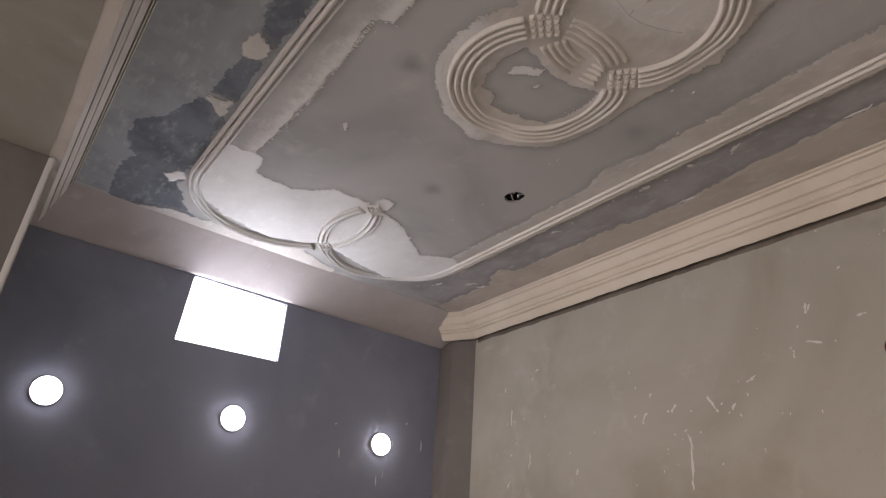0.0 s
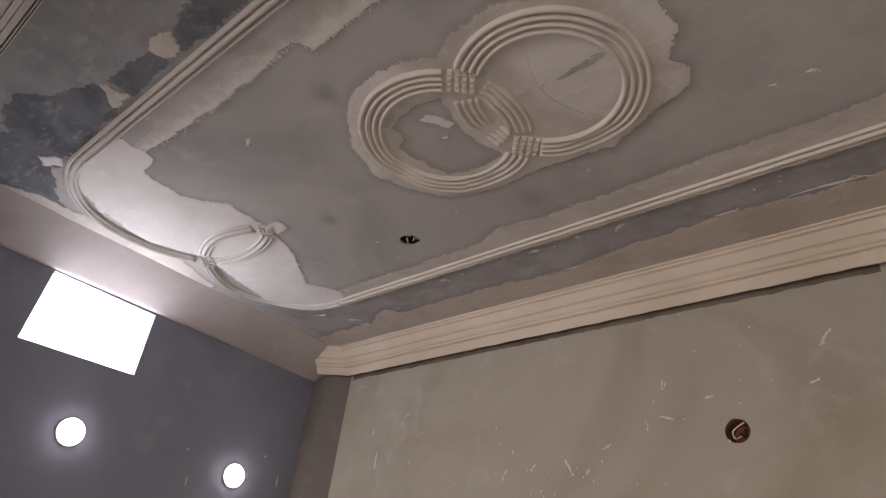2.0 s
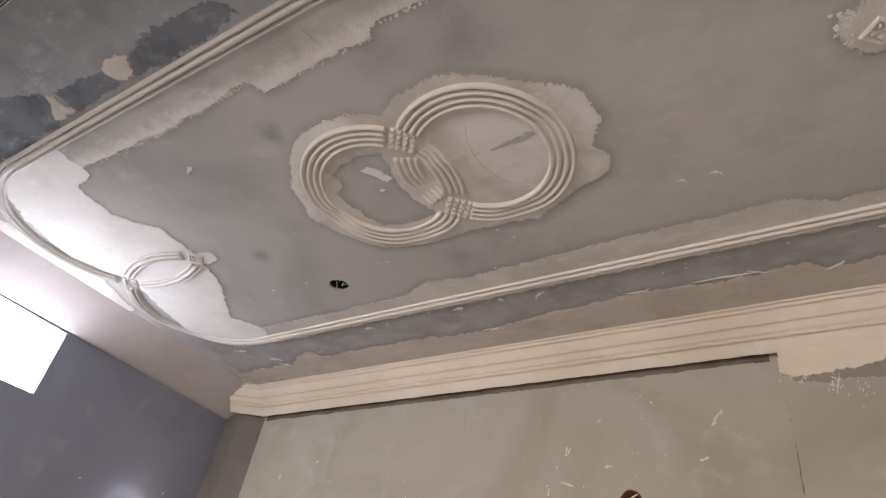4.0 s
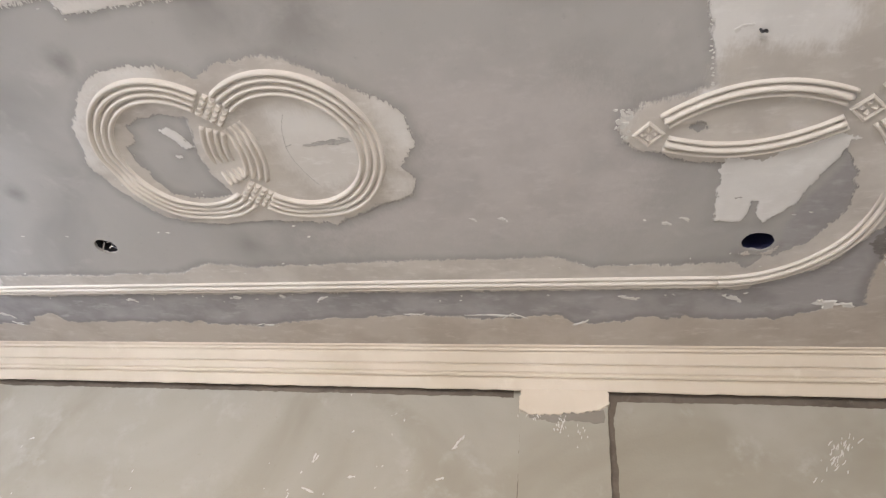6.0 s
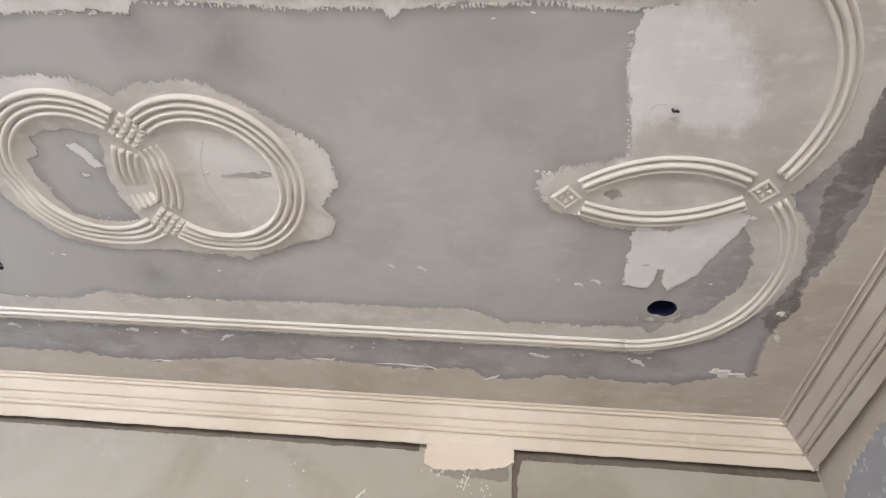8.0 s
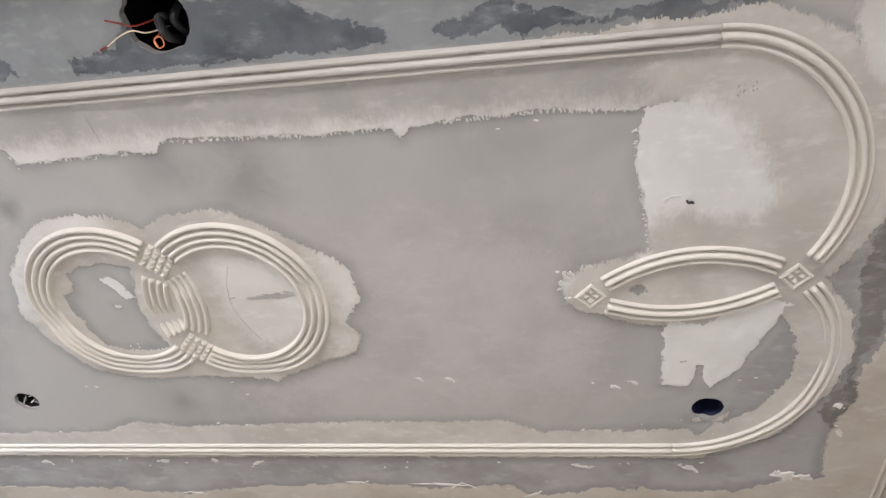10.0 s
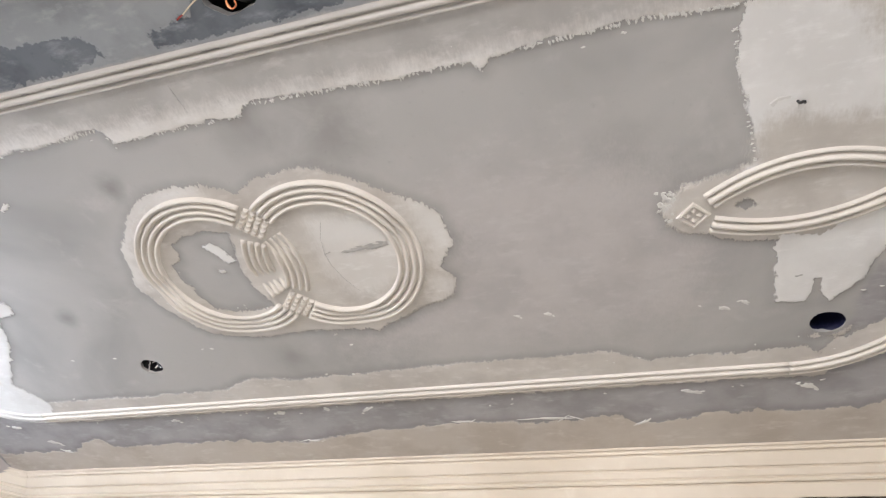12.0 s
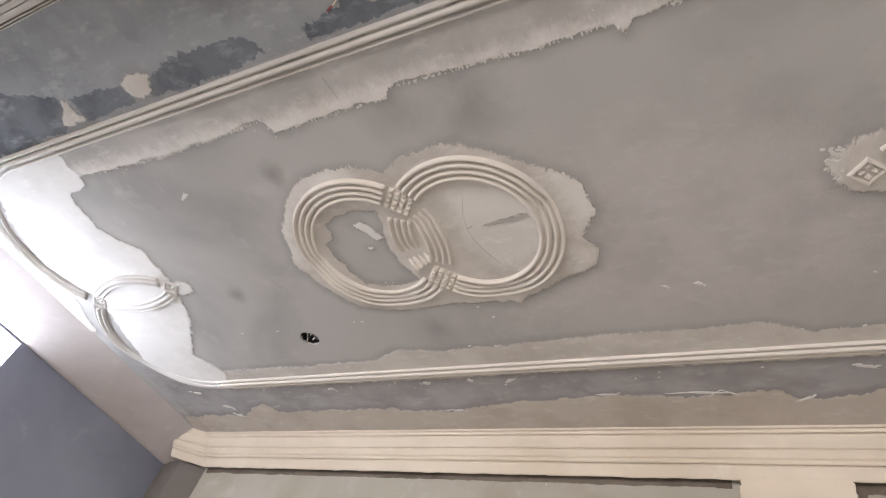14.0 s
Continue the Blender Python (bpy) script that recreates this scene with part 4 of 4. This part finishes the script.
# ---- splashes and crumbs of plaster ----
def blobs(items, place):
    """Small thin splashes: centre, length, width, turn in degrees; each with its own uneven edge."""
    bm = bmesh.new()
    for i, (u, v, l, w, turn) in enumerate(items):
        t = radians(turn)
        ring, n = [], 18 if l > 0.02 else 10
        for k in range(n):
            a = 2 * math.pi * k / n
            q = 1 + 0.6 * noise.noise((math.cos(a) * 1.7 + i * 3.1, math.sin(a) * 1.7, i * 1.7)) + 0.45 * noise.noise((math.cos(a) * 5 + i * 2.3, math.sin(a) * 5, i * 0.9))
            x, y = l * 0.42 * q * math.cos(a), w * 0.42 * q * math.sin(a)
            ring.append((u + x * math.cos(t) - y * math.sin(t), v + x * math.sin(t) + y * math.cos(t)))
        low = [bm.verts.new(place(a, b, 0.0001)) for a, b in ring]
        mid = [bm.verts.new(place(u + (a - u) * 0.7, v + (b - v) * 0.7, 0.0012 + w * 0.04)) for a, b in ring]
        for k in range(n):
            bm.faces.new((low[k], low[(k + 1) % n], mid[(k + 1) % n], mid[k]))
        bm.faces.new(mid)
    bmesh.ops.recalc_face_normals(bm, faces=bm.faces[:])
    return bm


north = [(1.488, 2.06, 0.17, 0.020, 86), (1.657, 2.214, 0.03, 0.016, 60), (0.734, 2.122, 0.05, 0.008, 88), (0.617, 2.31, 0.06, 0.010, 95), (0.604, 2.032, 0.03, 0.008, 60), (0.993, 2.059, 0.02, 0.012, 80),
         (1.316, 2.223, 0.04, 0.010, 65), (1.348, 2.30, 0.016, 0.010, 80), (1.435, 2.237, 0.03, 0.018, 40), (1.585, 2.234, 0.05, 0.016, 120), (1.731, 2.294, 0.03, 0.012, 30), (1.873, 2.343, 0.018, 0.012, 70),
         (1.937, 2.369, 0.045, 0.012, 160), (1.932, 2.48, 0.03, 0.014, 80), (2.425, 2.558, 0.04, 0.012, 55), (2.415, 2.535, 0.02, 0.012, 30), (2.379, 2.43, 0.028, 0.014, 30), (2.078, 2.42, 0.02, 0.012, 15),
         (1.942, 2.479, 0.02, 0.012, 60), (0.575, 2.449, 0.02, 0.008, 70), (0.776, 2.504, 0.02, 0.010, 30)]
north = [(a + d * l * 0.42 * math.cos(radians(t)) + RNG.gauss(0, w * 0.25), b + d * l * 0.42 * math.sin(radians(t)) + RNG.gauss(0, w * 0.25), l * RNG.uniform(0.25, 0.6), w * RNG.uniform(0.35, 0.8), t + RNG.gauss(0, 12))
         for a, b, l, w, t in north for d in (-1, -0.3, 0.8)] + [(a, b, l * 1.1, min(w, 0.010) * 0.75, t) for a, b, l, w, t in north]
for k in range(60):
    c = RNG.choice([(0.7, 2.2), (1.4, 2.2), (1.6, 2.15), (2.1, 2.45), (3.5, 2.35)])
    north.append((c[0] + RNG.gauss(0, 0.16), c[1] + RNG.gauss(0, 0.13), RNG.uniform(0.004, 0.016), RNG.uniform(0.003, 0.008), RNG.uniform(40, 120)))
# white slivers draw the sheen on thin wet strokes
for k in range(44):
    a, c = RNG.gauss(0, 0.045), RNG.gauss(0, 0.016)
    north.append((3.57 + 0.6 * a - 0.8 * c, 2.565 + 0.8 * a + 0.6 * c, RNG.uniform(0.008, 0.030), RNG.uniform(0.0025, 0.005), RNG.uniform(40, 80)))
tagged(part("paint_splashes", blobs([(a, b, l, w, t) for a, b, l, w, t in north if not 2.6 < a < 2.93], on_north), FLECK), "white paint splashes, drips and painted wet sheen on the wall", "splashes", kind="stuff")
cap_splash = [(2.762 + RNG.gauss(0, 0.012), 2.632 + RNG.gauss(0, 0.024), RNG.uniform(0.006, 0.022), RNG.uniform(0.003, 0.007), RNG.uniform(70, 130)) for k in range(34)]
cap_splash += [(2.675 + RNG.gauss(0, 0.020), 2.640 + RNG.gauss(0, 0.010), RNG.uniform(0.006, 0.018), RNG.uniform(0.003, 0.006), RNG.uniform(40, 120)) for k in range(14)]
cap_splash += [(2.825 + RNG.gauss(0, 0.008), 2.59 + RNG.gauss(0, 0.03), RNG.uniform(0.005, 0.014), RNG.uniform(0.003, 0.006), RNG.uniform(60, 110)) for k in range(10)]
tagged(part("cap_splashes", blobs(cap_splash, lambda u, v, h: on_north(u, v, h + 0.030)), FLECK), "wet white smears below the pilaster cap", "splashes", kind="stuff")
west = [(-0.636, 2.126, 0.05, 0.008, 95), (-0.195, 2.218, 0.06, 0.010, 92), (-0.289, 2.31, 0.02, 0.010, 60), (-0.431, 2.032, 0.05, 0.006, 95), (-0.365, 2.20, 0.04, 0.012, 85), (-0.669, 2.244, 0.015, 0.008, 40), (-0.40, 2.06, 0.04, 0.006, 90)]
tagged(part("wall_drips", blobs(west, on_west), FLECK), "thin white drips on the blue-grey wall", "splashes", kind="stuff")
top = [(1.995, -0.468, 0.05, 0.012, 150), (1.861, -0.484, 0.025, 0.014, 20), (1.690, -0.478, 0.035, 0.016, 10), (2.973, -0.459, 0.06, 0.013, 10), (3.262, -0.455, 0.05, 0.018, 20), (2.630, -0.812, 0.028, 0.010, 20), (3.05, -0.775, 0.028, 0.012, 10),
       (1.280, -0.472, 0.04, 0.012, 10), (0.577, -0.487, 0.045, 0.018, 20), (0.678, -0.385, 0.05, 0.014, 30), (3.518, -0.424, 0.09, 0.035, 15), (1.303, -1.388, 0.035, 0.014, 130), (2.55, -0.815, 0.02, 0.008, 20), (2.941, -0.505, 0.03, 0.012, 0),
       (2.58, -0.372, 0.17, 0.008, 3), (1.75, -0.318, 0.08, 0.006, 5), (2.30, -0.380, 0.06, 0.007, 5), (2.83, -0.330, 0.05, 0.009, -30), (3.10, -0.79, 0.03, 0.008, 30), (0.70, -0.325, 0.05, 0.012, 20), (3.60, -0.70, 0.03, 0.02, 40), (3.62, -0.60, 0.04, 0.02, 60)]
top = [(a + d * l * 0.42 * math.cos(radians(t)) + RNG.gauss(0, w * 0.3), b + d * l * 0.42 * math.sin(radians(t)) + RNG.gauss(0, w * 0.3), l * RNG.uniform(0.25, 0.6), w * RNG.uniform(0.35, 0.9), t + RNG.gauss(0, 25))
       for a, b, l, w, t in top for d in (-1, 0.3, 0.9)] + [(a, b, l * 0.8, w * 1.25, t) for a, b, l, w, t in top]
for k in range(60):
    top.append((RNG.uniform(0.9, 3.5), RNG.choice((-0.475, -0.62, -0.80, -1.52)) + RNG.gauss(0, 0.018), RNG.uniform(0.004, 0.016), RNG.uniform(0.003, 0.007), RNG.uniform(-20, 30)))
FRAY = [(0.95, -1.535), (1.35, -1.52), (1.70, -1.538), (1.73, -1.50), (2.07, -1.503), (2.085, -1.525), (2.45, -1.516), (2.59, -1.518), (2.61, -1.49), (2.63, -1.521), (2.92, -1.529), (3.09, -1.517), (3.17, -1.522)]


def fray(x):
    """Where the frayed edge of the long putty strip runs."""
    for (ax, ay), (bx, by) in zip(FRAY, FRAY[1:]):
        if ax <= x <= bx:
            return ay + (by - ay) * (x - ax) / (bx - ax)
    return FRAY[-1][1]


lumps = [(2.936 + RNG.gauss(0, 0.010), -1.105 + RNG.gauss(0, 0.024), RNG.uniform(0.008, 0.018), RNG.uniform(0.008, 0.014), RNG.uniform(0, 180)) for k in range(24)]
for k in range(380):
    x = 3.16 - 2.1 * RNG.random() ** 1.7
    l = RNG.uniform(0.005, 0.014) * (1.0 + 0.7 * noise.noise((x * 9, 0, 0)))
    lumps.append((x, fray(x) + 0.10 * l + RNG.gauss(0, 0.0015), l, RNG.uniform(0.003, 0.006), RNG.gauss(88, 24)))
for k in range(45):
    y = RNG.uniform(-1.48, -1.18)
    top.append(((3.070 + 0.15 * max(0.0, y + 1.47)) + RNG.gauss(0, 0.003), y, RNG.uniform(0.005, 0.010), RNG.uniform(0.003, 0.005), RNG.gauss(0, 25)))
lumps += [(1.80 + 0.245 * math.cos(a), -1.09 + 0.255 * math.sin(a), RNG.uniform(0.005, 0.010), RNG.uniform(0.004, 0.008), RNG.uniform(0, 180)) for a in [RNG.uniform(2.6, 5.0) for k in range(34)]]
tagged(part("putty_lumps", blobs(lumps, lambda u, v, h: (u, v, H - h * 0.9 - 0.0036)), FLECK), "small rough lumps along the putty edges", "lumps", kind="stuff")
top += [(1.72 + RNG.gauss(0, 0.10), -0.955 + RNG.gauss(0, 0.012), RNG.uniform(0.003, 0.008), RNG.uniform(0.003, 0.005), RNG.uniform(0, 180)) for k in range(8)]
tagged(part("plaster_crumbs", blobs(top, lambda u, v, h: (u, v, H - h * 1.3 - 0.0028)), FLECK), "white crumbs and smears of putty on the ceiling", "splashes", kind="stuff")
scratch = [(2.166 + 0.106 * k / 34 + RNG.gauss(0, 0.002), -1.101 - 0.006 * k / 34 + RNG.gauss(0, 0.0014 + 0.003 * k / 34), RNG.uniform(0.014, 0.030), RNG.uniform(0.0028, 0.006), RNG.gauss(-4, 7)) for k in range(35) for _ in range(2)]
scratch += [(2.235 + RNG.gauss(0, 0.014), -1.103 + RNG.gauss(0, 0.003), RNG.uniform(0.010, 0.022), RNG.uniform(0.003, 0.006), RNG.gauss(35, 14)) for k in range(9)]
scratch += [(3.267 + RNG.gauss(0, 0.012), -1.54 + RNG.gauss(0, 0.008), RNG.uniform(0.004, 0.009), RNG.uniform(0.003, 0.006), RNG.uniform(30, 120)) for k in range(12)]
def crack(points, width):
    """A hairline crack as a chain of thin slivers."""
    out = []
    for (ax, ay), (bx, by) in zip(points, points[1:]):
        d = Vector((bx - ax, by - ay))
        n = max(2, int(d.length / 0.010))
        for k in range(n):
            out.append((ax + d.x * (k + 0.5) / n, ay + d.y * (k + 0.5) / n, d.length / n * 1.25, width * RNG.uniform(0.6, 1.3), math.degrees(math.atan2(d.y, d.x)) + RNG.gauss(0, 6)))
    return out


scratch += crack([(1.942, -1.60), (1.945, -1.575), (1.952, -1.537)], 0.0013)
scratch += crack([(2.136, -1.198), (2.116, -1.15), (2.108, -1.10), (2.112, -1.06), (2.130, -1.01), (2.155, -0.967)], 0.0011)
scratch += crack([(2.108, -1.10), (2.125, -1.105)], 0.004) + crack([(2.272, -1.560), (2.282, -1.550)], 0.005) + crack([(3.205, -0.858), (3.222, -0.862)], 0.006)
tagged(part("scratch_marks", blobs(scratch, lambda u, v, h: (u, v, H - h * 0.5 - 0.0052)), FEATHER), "grey scratches and pocks in the pale putty", "scratches", kind="stuff")
